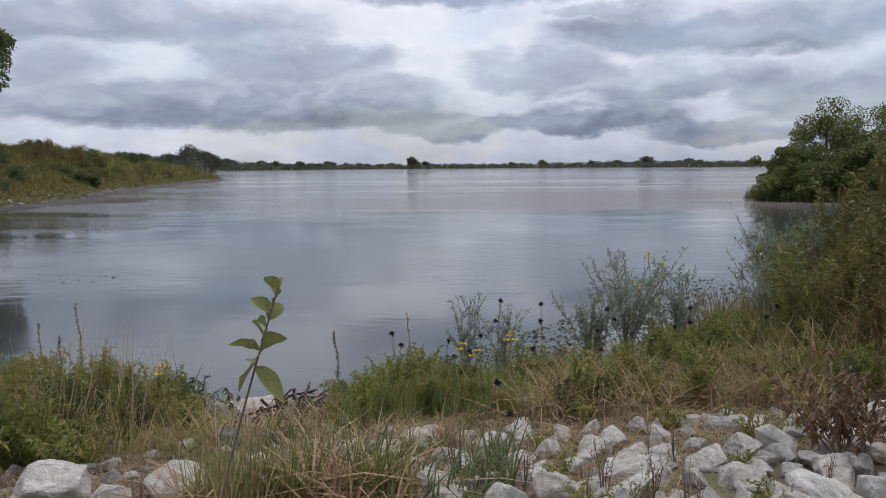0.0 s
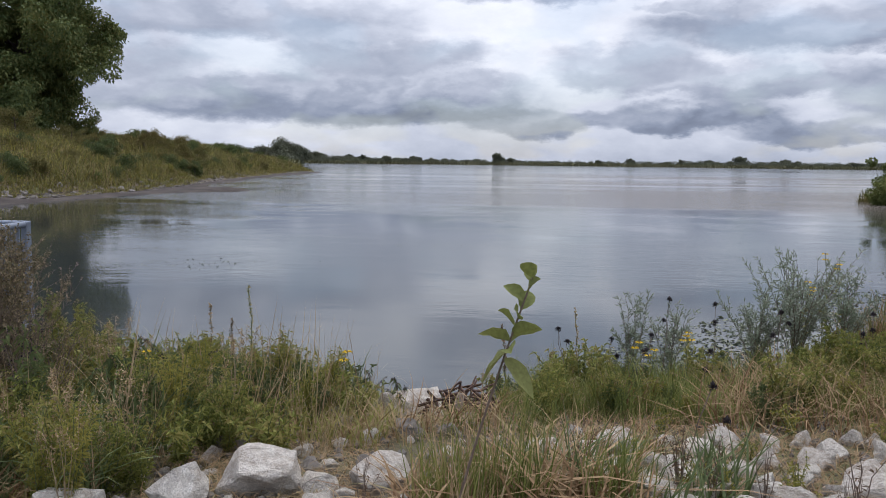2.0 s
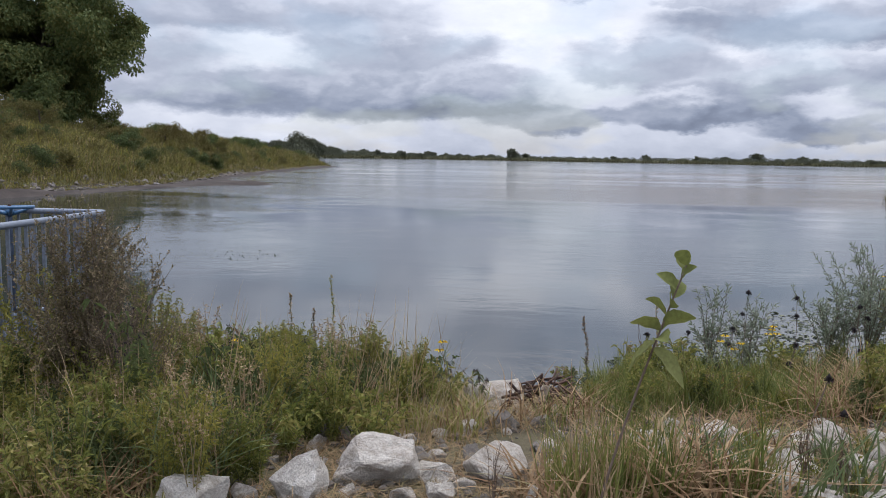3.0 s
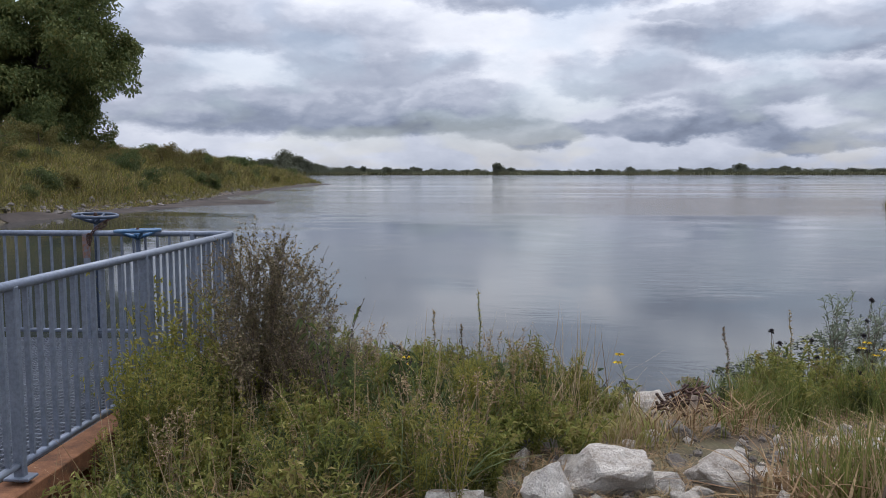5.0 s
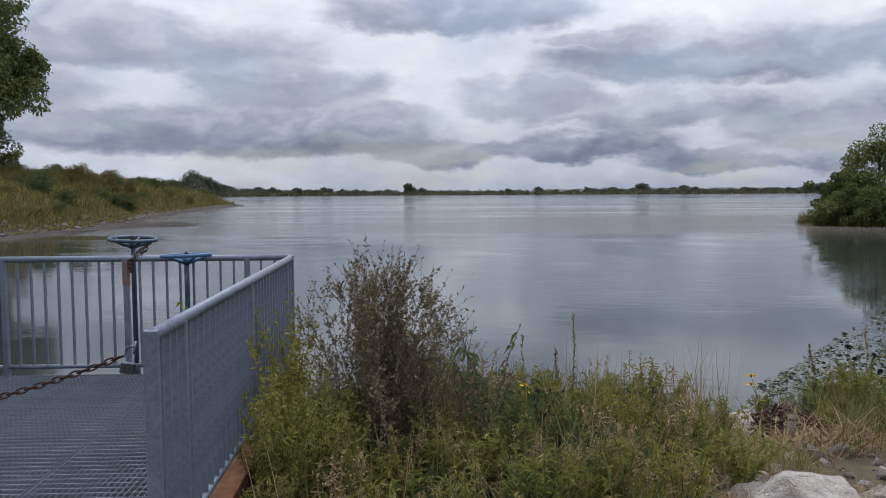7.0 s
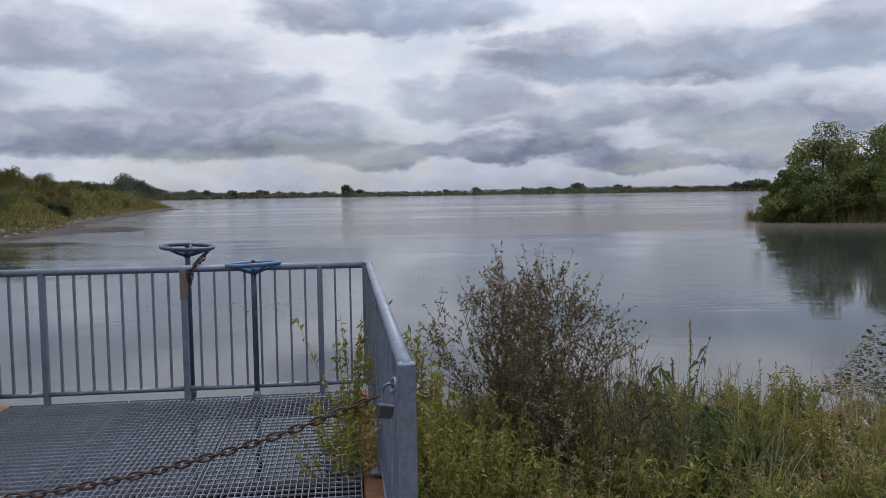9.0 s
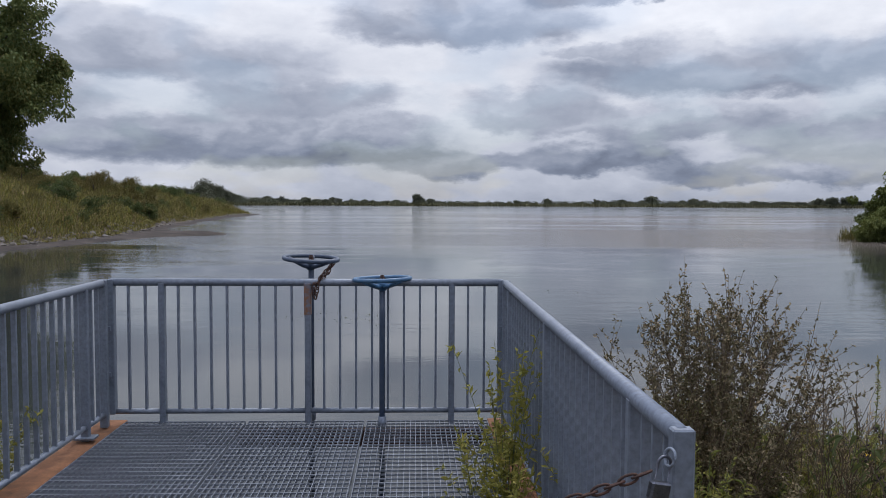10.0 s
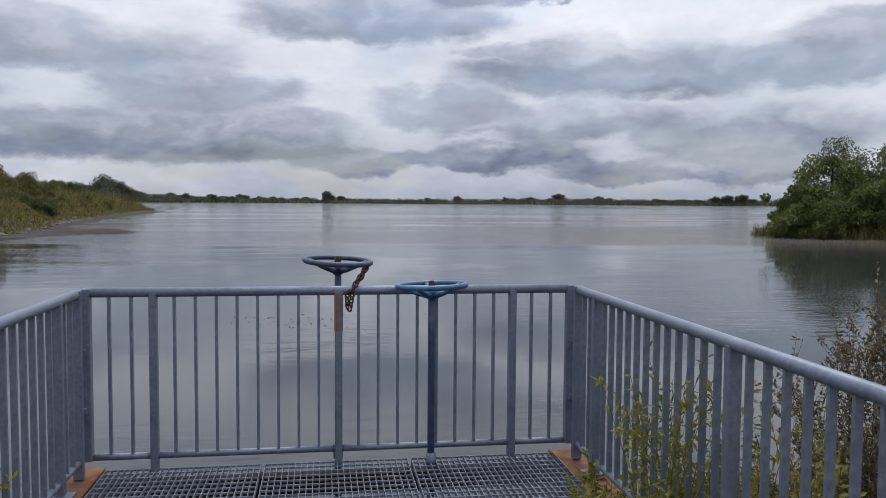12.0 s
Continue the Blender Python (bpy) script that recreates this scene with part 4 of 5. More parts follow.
def near_plants():
    rng = np.random.default_rng(31)
    green = [leafy_weed(rng, "green_weed", "bushy green leafy weed on the bank", m, h, s, n, 48, 0.075, 0.019)
             for m, h, s, n in (("weed_green", 0.66, 0.20, 10), ("weed_green", 0.54, 0.24, 11), ("weed_dark", 0.58, 0.20, 10))]
    spread(green, field(rng, 130, 1.64, 3.35, -3.9, -0.05, lambda x, y: dry_land(x, y) and not (4.05 < x and y < -2.75) and not (4.75 < x and y > -1.2)
                        and not (x > 4.3 and -2.6 < y < -1.6 and rng.uniform() < 0.6) and x < 3.3), rng, (0.75, 1.15))
    lower = [leafy_weed(rng, "green_weed", "low bushy green weed near the water", m, h, s, n, 46, 0.062, 0.017)
             for m, h, s, n in (("weed_green", 0.45, 0.20, 11), ("weed_green", 0.40, 0.2, 9), ("weed_dark", 0.42, 0.20, 11))]
    spread(lower, field(rng, 110, 3.1, 5.0, -3.3, -0.05, lambda x, y: dry_land(x, y) and not (4.05 < x and y < -2.75) and not (4.75 < x and y > -1.2)
                        and not (x > 4.3 and -2.6 < y < -1.6 and rng.uniform() < 0.6)), rng, (0.75, 1.2))
    yellow = [leafy_weed(rng, "yellowing_weed", "yellow-green goldenrod going to seed on the bank", "weed_yellow", h, 0.17, 9, 44, 0.06, 0.017, plume=pl)
              for h, pl in ((0.66, "weed_yellow"), (0.5, None), (0.7, "weed_yellow"))]
    spread(yellow, field(rng, 45, 1.66, 4.7, -3.8, -0.2, lambda x, y: dry_land(x, y) and not (3.9 < x and y < -2.5)), rng, (0.75, 1.1))
    rail_side = [leafy_weed(rng, "yellowing_weed", "tall yellow-green goldenrod crowding the deck rail", lf, h, 0.26, 13, 60, 0.052, 0.014, plume=pl)
                 for h, pl, lf in ((1.05, "weed_yellow", "weed_green"), (0.9, None, "weed_green"), (0.85, None, "weed_yellow"))]
    spread(rail_side, field(rng, 40, 1.68, 3.2, -3.3, -1.0, lambda x, y: dry_land(x, y) and x < 2.2 + 0.4 * (y + 3.3)), rng, (0.75, 1.1))
    rail_tall = [leafy_weed(rng, "yellowing_weed", "tall green goldenrod leaning on the deck rail", lf, h, 0.2, 11, 58, 0.05, 0.014, plume=pl) for h, pl, lf in ((1.1, "weed_yellow", "weed_green"), (0.95, None, "weed_green"))]
    spread(rail_tall, field(rng, 22, 1.66, 2.1, -3.0, -1.7), rng, (0.75, 1.05))
    skirt = [leafy_weed(rng, "green_weed", "green leafy weed round the foot of the brown shrub", lf, 0.95, 0.22, 11, 52, 0.07, 0.019) for lf in ("weed_green", "weed_dark", "weed_yellow")]
    spread(skirt, field(rng, 36, 1.8, 3.1, -3.0, -1.5), rng, (0.6, 0.98))
    blue = [grass_tuft(rng, "grass_tuft", "long blue-green grass tuft among the weeds", "grass_blue", h, 0.09, 38, 0.014) for h in (0.62, 0.5, 0.75)]
    spread(blue, field(rng, 34, 1.8, 5.0, -3.9, -0.4, lambda x, y: dry_land(x, y) and not (3.9 < x and y < -2.7)) + [(6.5, -3.3), (6.3, -3.1), (7.1, -3.2), (7.2, -2.7), (6.7, -2.9), (6.6, -3.7), (6.9, -3.5)], rng, (0.8, 1.2))
    tall = [grass_tuft(rng, "grass_tuft", "green grass tuft on the bank", "grass_green", h, 0.12, 50, 0.011) for h in (0.45, 0.6, 0.75)]
    spread(tall, field(rng, 95, 5.5, 11.5, -1.7, 0.9, lambda x, y: dry_land(x, y) and not (5.1 < x < 6.15 and y > -1.2) and y > -1.9 + 0.05 * (x - 6)), rng, (0.6, 1.05))
    dry = [grass_tuft(rng, "dry_grass_tuft", "rust-tan dead grass tuft bent over on the bank", "grass_rust", h, 0.12, 60, 0.011, (0.4, 1.7)) for h in (0.45, 0.55, 0.62)]
    spread(dry, field(rng, 45, 7.0, 12.0, -1.9, 0.3, dry_land) + field(rng, 22, 8.2, 10.6, -1.7, -0.2, dry_land) + [(6.1 + dx, -3.6 + dy) for dx, dy in rng.normal(0, 0.15, (5, 2))]
           + [(6.5, -2.7), (6.9, -2.3), (6.0, -2.4), (5.5, -1.7), (5.1, -2.0), (5.9, -1.5), (4.4, -2.1)]
           + field(rng, 50, 1.8, 3.5, -3.9, -2.7), rng, (0.7, 1.15), 9)
    clump = [grass_tuft(rng, "dry_grass_tuft", "tall tan and green grass clump beside the milkweed", m, h, 0.10, 44, 0.024 if m == "grass_rust" else 0.014, (0.4, 1.6) if m == "grass_rust" else (0.05, 0.4), "dry grass clump")
             for m, h in (("grass_rust", 0.6), ("grass_green", 0.85), ("grass_rust", 0.5), ("grass_dry", 0.75))]
    spread(clump, [(5.8, -3.75), (5.72, -3.6), (5.9, -3.6), (5.65, -3.85)] + [(6.12 + dx, -3.45 + dy) for dx, dy in rng.normal(0, 0.19, (16, 2))] + [(5.75 + dx, -3.5 + dy) for dx, dy in rng.normal(0, 0.14, (7, 2))], rng, (0.75, 1.1), 6)
    band = [leafy_weed(rng, "green_weed", "green leafy weed in the waterside grass", m, h, 0.2, 10, 46, 0.07, 0.017, plume=pl)
            for m, h, pl in (("weed_green", 0.55, None), ("weed_yellow", 0.5, "grass_dry"), ("weed_dark", 0.5, None))]
    spread(band, field(rng, 120, 5.9, 10.5, -1.6, 1.2, dry_land), rng, (0.6, 1.1))
    straw = [grass_tuft(rng, "dry_grass_tuft", "long tan grass stalks standing in the weeds", "grass_dry", h, 0.07, 16, 0.006, (0.1, 0.6)) for h in (0.75, 0.9)]
    spread(straw, field(rng, 90, 1.8, 4.9, -3.7, -0.3, lambda x, y: dry_land(x, y) and not (3.9 < x and y < -2.5)), rng, (0.7, 1.1), 8)
    lush = [grass_tuft(rng, "grass_tuft", "tall green grass clump by the water", "grass_green", h, 0.10, 46, 0.012, (0.08, 0.7)) for h in (0.85, 0.7)]
    spread(lush, [(6.35 + dx, -1.2 + dy) for dx, dy in rng.normal(0, 0.3, (8, 2))] + [(7.4, -1.2), (8.2, -0.9)], rng, (0.7, 1.1), 5)
    broad = [grass_tuft(rng, "grass_tuft", "broad-bladed blue-green grass clump among the weeds", "grass_blue", h, 0.07, 26, 0.020, (0.1, 0.9)) for h in (0.6, 0.72, 0.8)]
    spread(broad, field(rng, 38, 2.2, 3.9, -3.5, -2.1) + field(rng, 18, 1.9, 4.4, -2.4, -0.8), rng, (0.75, 1.1), 8)
    seedy = [leafy_weed(rng, "seeding_weed", "tan weed stalks with buff seed tufts among the greenery", lf, h, 0.16, 6, 22, 0.045, 0.008, "stem_tan", plume="grass_dry", group="seeding weeds")
             for h, lf in ((0.78, "grass_dry"), (0.66, "weed_yellow"), (0.85, "grass_rust"))]
    spread(seedy, field(rng, 50, 1.75, 4.2, -3.7, -0.8, lambda x, y: dry_land(x, y) and not (3.9 < x and y < -2.5)), rng, (0.7, 1.1), 7)
    fine = [leafy_weed(rng, "feathery_weed", "feathery yellow-green weed with fine narrow leaves", lf, h, 0.20, 12, 60, 0.06, 0.010, group="feathery weeds") for h, lf in ((0.72, "weed_yellow"), (0.62, "weed_green"))]
    spread(fine, field(rng, 46, 1.75, 4.5, -3.6, -0.7, lambda x, y: dry_land(x, y) and not (3.9 < x and y < -2.5)), rng, (0.75, 1.15), 6)
    # the tall stand on the bend of the shore
    slope = [leafy_weed(rng, "goldenrod", "waist-high olive goldenrod at the edge of the bank grass", m, h, 0.26, 10, 50, 0.085, 0.020, plume=pl, group="tall weeds")
             for m, h, pl in (("bank_leaf", 1.0, "grass_rust"), ("weed_green", 0.9, None), ("bank_leaf", 1.25, "weed_yellow"))]
    spread(slope, field(rng, 75, 10.4, 13.2, -1.4, 3.8, lambda x, y: dry_land(x, y, 0.05) and x > 10.4 + 0.35 * max(0, y)), rng, (0.8, 1.3))
    spread([grass_tuft(rng, "tall_grass", "rusty tan grass leaning out of the bank weeds", m, h, 0.15, 60, 0.015, (0.2, 0.9), "tall bank grass") for m, h in (("grass_rust", 1.15), ("stand_grass", 1.3))],
           field(rng, 50, 10.8, 13.4, -1.2, 3.8, lambda x, y: dry_land(x, y, 0.05)), rng, (0.6, 1.0))
    tallest = [grass_tuft(rng, "tall_grass", "tall olive and tan grass on the bend of the bank", m, h, 0.16, 70, 0.017, (0.1, 0.7), "tall bank grass")
               for m, h in (("stand_grass", 1.75), ("grass_rust", 1.65), ("stand_grass", 1.3), ("bank_leaf", 1.7))]
    shorter = [grass_tuft(rng, "tall_grass", "waist-high olive grass at the edge of the tall stand", m, h, 0.14, 60, 0.015, (0.15, 0.9), "tall bank grass")
               for m, h in (("stand_grass", 0.95), ("grass_green", 0.8), ("grass_rust", 0.85))]
    spread(shorter, field(rng, 60, 10.0, 12.8, -2.2, 3.2, lambda x, y: dry_land(x, y, 0.05)), rng, (0.7, 1.15))
    spread(tallest, field(rng, 90, 12.2, 18, -2.4, 7.5, lambda x, y: dry_land(x, y, 0.08) and y < 2.6 + 0.62 * (x - 10.4) and y > -2.4 + 0.2 * (x - 10)), rng, (0.85, 1.35))
    gold = [leafy_weed(rng, "goldenrod", "tall olive goldenrod in the bank grass", m, 1.6, 0.34, 14, 60, 0.11, 0.026, plume=pl, group="tall weeds")
            for m, pl in (("bank_leaf", "grass_rust"), ("bank_leaf", "weed_yellow"), ("weed_dark", None))]
    spread(gold, field(rng, 80, 11.8, 18, -1.6, 7.5, lambda x, y: dry_land(x, y, 0.08) and y < 2.6 + 0.62 * (x - 10.4)), rng, (0.85, 1.35))


near_plants()


def ground_cover():
    """Short grass, litter and small herbs that carpet the bank."""
    rng = np.random.default_rng(41)
    def patch(name, label, mat, n, x0, x1, y0, y1, h, w, lean, keep):
        x, y = rng.uniform(x0, x1, n), rng.uniform(y0, y1, n)
        z = ground_height(x, y)
        ok = (z > WATER_Z + 0.01) & keep(x, y) & ~((np.abs(x) < 1.62) & (y > -4.1))
        x, y, z = x[ok], y[ok], z[ok]
        b = np.stack([x, y, z - 0.01], 1)
        g = blades(Geo(), rng, b, h * rng.uniform(0.4, 1.1, len(b)), w * rng.uniform(0.6, 1.2, len(b)), rng.uniform(*lean, len(b)))
        tagged(part(name, g, mat), label, "grass", kind="stuff")
    patch("short_grass", "short green grass along the bank and path", "grass_green", 26000, -8, 18, -9.5, 6, 0.16, 0.006, (0.2, 1.0),
          lambda x, y: (y < -4.4) | (y > -2.0))
    patch("bank_grass", "dense green grass under the weeds", "weed_green", 9000, 1.6, 5.2, -3.9, 0.3, 0.26, 0.012, (0.2, 0.9), lambda x, y: ~((x > 3.8) & (y < -2.3)))
    patch("shore_grass", "green grass fringing the water", "grass_green", 14000, 5.4, 12.5, -1.75, 3.6, 0.36, 0.007, (0.2, 0.8), lambda x, y: (y > -1.6) & ~((x > 5.1) & (x < 6.15) & (y < 0.1)))
    patch("straw_litter", "tan straw and dead stalks lying on the bank", "grass_rust", 30000, 3.2, 12.5, -3.6, 0.2, 0.17, 0.006, (0.9, 2.4),
          lambda x, y: (np.sin(x * 2.3 + y) + np.sin(y * 3.1 - x * 1.2)) > -0.9)
    patch("tall_bank_grass", "olive grass filling the tall stand", "stand_grass", 9000, 10.0, 22, -3, 9, 0.7, 0.016, (0.1, 0.7), lambda x, y: (x + y * 0.2) > 9.9)


ground_cover()


# ---------------------------------------------------------------- single plants
def milkweed(x, y):
    rng = np.random.default_rng(51)
    ob = thing("milkweed", "tall milkweed with broad pale green leaves leaning over the rocks", "plant", at=pose(x, y, gz(x, y) - 0.02))
    s = np.linspace(0, 1, 12)
    path = np.stack([-0.34 + 0.36 * s ** 1.2, 0.02 * np.sin(s * 4), 1.30 * s], 1)
    part("stem", tube(Geo(), path, np.linspace(0.007, 0.004, 12), 8), "stem_brown", ob, smooth=True)
    for i, u in enumerate((0.72, 0.74, 0.75, 0.77, 0.78, 0.80, 0.83, 0.86, 0.89, 0.92, 0.95, 0.985, 1.0)):
        c = np.array([np.interp(u, s, path[:, k]) for k in range(3)])
        az = i * 2.45 + rng.normal(0, 0.25)
        rise = -0.9 if i < 2 else 0.25 + (u - 0.7) * 4.0
        L = 0.19 - 0.065 * (u - 0.67) / 0.33
        W = L * 0.52
        d = np.array([math.cos(az), math.sin(az), rise])
        d /= np.linalg.norm(d)
        side = np.cross(d, (0, 0, 1.0))
        side /= np.linalg.norm(side)
        up = np.cross(side, d)
        turn = rng.uniform(0.35, 1.15) * (1 if i % 2 else -1)
        side, up = side * math.cos(turn) + up * math.sin(turn), up * math.cos(turn) - side * math.sin(turn)
        rows, v = (0, 0.12, 0.3, 0.5, 0.7, 0.88, 1.0), []
        wid = (0.10, 0.55, 0.92, 1.0, 0.82, 0.45, 0.02)
        for a, w in zip(rows, wid):
            mid = c + d * L * a - np.array((0, 0, 1.0)) * L * 0.28 * a * a
            wav = 0.05 * math.sin(a * 14 + i)
            v += [mid - side * W / 2 * w + up * W * (0.22 + wav) * w, mid, mid + side * W / 2 * w + up * W * (0.22 - wav) * w]
        q = []
        for r in range(len(rows) - 1):
            q += [(3 * r, 3 * r + 1, 3 * r + 4, 3 * r + 3), (3 * r + 1, 3 * r + 2, 3 * r + 5, 3 * r + 4)]
        part("leaf", Geo().add(v, q), "milkweed_leaf", ob, smooth=True)
    return ob


milkweed(6.08, -3.91)


def wild_carrots():
    rng = np.random.default_rng(52)
    spots = [(7.0, 0.2, 0.95), (7.35, -0.2, 0.75), (7.5, 0.1, 1.05), (7.95, 0.0, 1.05), (7.7, -0.5, 0.75),
             (8.4, 0.1, 0.75), (7.2, -0.6, 0.6), (9.6, 0.6, 1.15), (10.3, 0.2, 1.1), (6.6, -0.3, 0.85), (9.3, -0.2, 0.8), (8.7, 0.5, 0.9), (7.1, -2.6, 0.7)]
    for x, y, h in spots:
        h *= 0.74 if x < 9.5 else 0.62
        ob = thing("wild_carrot", "dry wild carrot with a dark curled seed head", "plant", "wild carrots", at=pose(x, y, gz(x, y) - 0.03, 0, 0, rng.uniform(0, 360)))
        p = bent(rng, 1, (0, 0, 0), h / 0.85, 0.16, 6)[0]
        part("stem", tube(Geo(), p, np.linspace(0.004, 0.002, 6), 5), "stem_brown", ob)
        for tip in (p[-1], p[-1] + np.array((rng.uniform(-0.1, 0.1), rng.uniform(-0.1, 0.1), -rng.uniform(0.10, 0.2)))):
            if tip is not p[-1]:
                part("side_stem", tube(Geo(), [p[3], (p[3] + tip) / 2 + np.array((0, 0, -0.02)), tip], 0.002, 4), "stem_brown", ob)
            g = Geo()
            n = 46
            d = unit(rng, n, 1.1)
            a = np.repeat(tip[None] - np.array((0, 0, 0.012)), n, 0)
            curl = a + d * 0.022
            leaves(g, rng, a, d, 0.036, 0.007)
            leaves(g, rng, curl, unit(rng, n, 0.5), 0.016, 0.008)
            blob(g, rng, tip + np.array((0, 0, 0.004)), (0.015, 0.015, 0.024), 0.35)
            part("seed_head", g, "seed_dark", ob)


wild_carrots()


def yellow_flowers():
    rng = np.random.default_rng(53)
    spots = [(9.25, 0.9, 1.10), (9.05, 0.8, 1.02), (9.45, 0.95, 1.0), (9.2, 1.1, 0.95), (7.15, -0.75, 0.50), (7.25, -0.7, 0.44), (7.55, -0.55, 0.62), (7.6, -0.5, 0.58),
             (3.32, -1.56, 0.55), (5.0, -1.9, 0.55), (12.3, -0.4, 1.1), (12.5, 0.0, 1.0)]
    for x, y, h in spots:
        ob = thing("yellow_flower", "yellow daisy-like wildflower with drooping petals", "flower", "yellow wildflowers", at=pose(x, y, gz(x, y) - 0.03, 0, 0, rng.uniform(0, 360)))
        p = bent(rng, 1, (0, 0, 0), h / 0.85, 0.1, 6)[0]
        part("stem", tube(Geo(), p, np.linspace(0.0035, 0.002, 6), 5), "stem_green", ob)
        for k in range(2):
            c = p[-1] + (np.array((0, 0, 0.0)) if k == 0 else np.array((rng.uniform(-0.06, 0.06), rng.uniform(-0.06, 0.06), -0.05)))
            if k:
                part("side_stem", tube(Geo(), [p[4], (p[4] + c) / 2, c], 0.0018, 4), "stem_green", ob)
            a = np.linspace(0, 2 * math.pi, 10)[:-1]
            d = np.stack([np.cos(a), np.sin(a), np.full(9, 0.12)], 1)
            part("corolla", leaves(Geo(), rng, c + d * 0.006, d, 0.034, 0.015, 0.1, 0.25), "petal_yellow", ob, kind="stuff")
            part("flower_centre", blob(Geo(), rng, c, (0.009, 0.009, 0.010), 0.15), "seed_dark", ob)
        at, d, u = along(rng, p[None], 14, 0.1, 0.85)
        part("foliage", leaves(Geo(), rng, at, unit(rng, 14, 0.3), 0.07, 0.014), "weed_green", ob, kind="stuff")


yellow_flowers()


def willow(x, y, h, spread_, n, seed, label="silvery green willow shoots at the water's edge", leaf="willow_leaf"):
    rng = np.random.default_rng(seed)
    ob = thing("willow_shrub", label, "shrub", "willow shrubs", at=pose(x, y, gz(x, y) - 0.04))
    p = bent(rng, n, (0, 0, 0), h, spread_, 7, 0.5)
    part("branch", stems(Geo(), p, 0.007, 0.0015), "stem_brown", ob, kind="stuff")
    at, d, u = along(rng, p, 6, 0.35, 0.85)
    tw = at[:, None] + (d / np.linalg.norm(d, axis=1)[:, None] + unit(rng, len(d)) * 0.7)[:, None] * np.linspace(0, 0.16, 4)[None, :, None]
    part("twig", stems(Geo(), tw, 0.003, 0.001), "stem_brown", ob, kind="stuff")
    g = Geo()
    for paths, per in ((p, 60), (tw, 16)):
        at, d, u = along(rng, paths, per, 0.25, 1.0)
        way = d / np.linalg.norm(d, axis=1)[:, None] * 0.9 + unit(rng, len(d))
        leaves(g, rng, at, way, 0.065 * rng.uniform(0.6, 1.2, len(at)), 0.012)
    part("foliage", g, leaf, ob, kind="stuff")
    return ob


willow(9.1, 1.2, 1.38, 0.75, 22, 61)
willow(8.6, 0.9, 1.0, 0.5, 12, 62)
willow(7.22, 0.08, 1.2, 0.30, 5, 63)
willow(7.6, 0.2, 0.9, 0.25, 5, 64)
willow(11.6, 2.9, 1.75, 0.9, 22, 65)
willow(12.4, 3.9, 1.7, 0.9, 18, 66)
willow(11.0, 1.8, 1.2, 0.6, 12, 67)
willow(9.9, 1.9, 1.1, 0.6, 12, 68)


def spike(x, y, h, seed, mat="weed_green", lean=0.05):
    rng = np.random.default_rng(seed)
    ob = thing("flower_spike", "tall thin seed spike standing above the weeds", "plant", "seed spikes", at=pose(x, y, gz(x, y) - 0.02, 0, 0, rng.uniform(0, 360)))
    p = bent(rng, 1, (0, 0, 0), h / 0.85, lean, 8)[0]
    part("stem", tube(Geo(), p, np.linspace(0.0045, 0.002, 8), 5), "stem_green", ob)
    at, d, u = along(rng, p[None], 150, 0.45, 1.0)
    part("seed", leaves(Geo(), rng, at, unit(rng, len(at), 0.6), 0.026, 0.009), mat, ob, kind="stuff")
    at, d, u = along(rng, p[None], 30, 0.05, 0.5)
    part("foliage", leaves(Geo(), rng, at, unit(rng, len(at), 0.3), 0.07, 0.012), "weed_green", ob, kind="stuff")


spike(3.87, -0.79, 1.0, 71)
spike(3.72, -0.85, 0.85, 72, "dead_leaf", 0.02)
spike(3.45, -0.6, 0.75, 73, "grass_dry", 0.25)
spike(6.7, -0.3, 0.8, 74, "grass_dry", 0.1)
spike(6.05, -0.6, 0.7, 75, "dead_leaf", 0.1)


def brown_shrub(x, y, h, w, seed, per, label, leaf, n=60, leaf_len=0.018, twigs=22):
    rng = np.random.default_rng(seed)
    ob = thing("autumn_shrub", label, "shrub", "autumn shrubs", at=pose(x, y, gz(x, y) - 0.04))
    p = bent(rng, n, (0, 0, 0), h, w, 8, 0.25)
    out = np.linalg.norm(p[:, -1, :2], axis=1) / w
    p[:, :, 2] *= (h * (1.0 - 0.40 * out ** 2) * rng.uniform(0.93, 1.0, n) / p[:, -1, 2])[:, None]
    part("branch", stems(Geo(), p, 0.0042, 0.0012), "shrub_twig", ob, kind="stuff")
    at, d, u = along(rng, p, twigs, 0.42, 1.0)
    tw = at[:, None] + (d / np.linalg.norm(d, axis=1)[:, None] + unit(rng, len(d)) * 0.8)[:, None] * np.linspace(0, 1, 4)[None, :, None] * rng.uniform(0.05, 0.18, len(d))[:, None, None]
    part("twig", stems(Geo(), tw, 0.0018, 0.0008), "shrub_twig", ob, kind="stuff")
    at, d, u = along(rng, tw, per, 0.2, 1.0)
    part("foliage", leaves(Geo(), rng, at, unit(rng, len(at), 0.4), leaf_len * rng.uniform(0.6, 1.2, len(at)), leaf_len * 0.5), leaf, ob, kind="stuff")
    return ob


brown_shrub(2.30, -2.0, 1.68, 0.78, 81, 11, "brown twiggy shrub losing its leaves beside the deck", "shrub_leaf", 64, 0.024, 30)
brown_shrub(2.80, -2.30, 1.12, 0.48, 82, 3, "sparse brown shrub with small seed heads", "shrub_leaf", 24, 0.016)


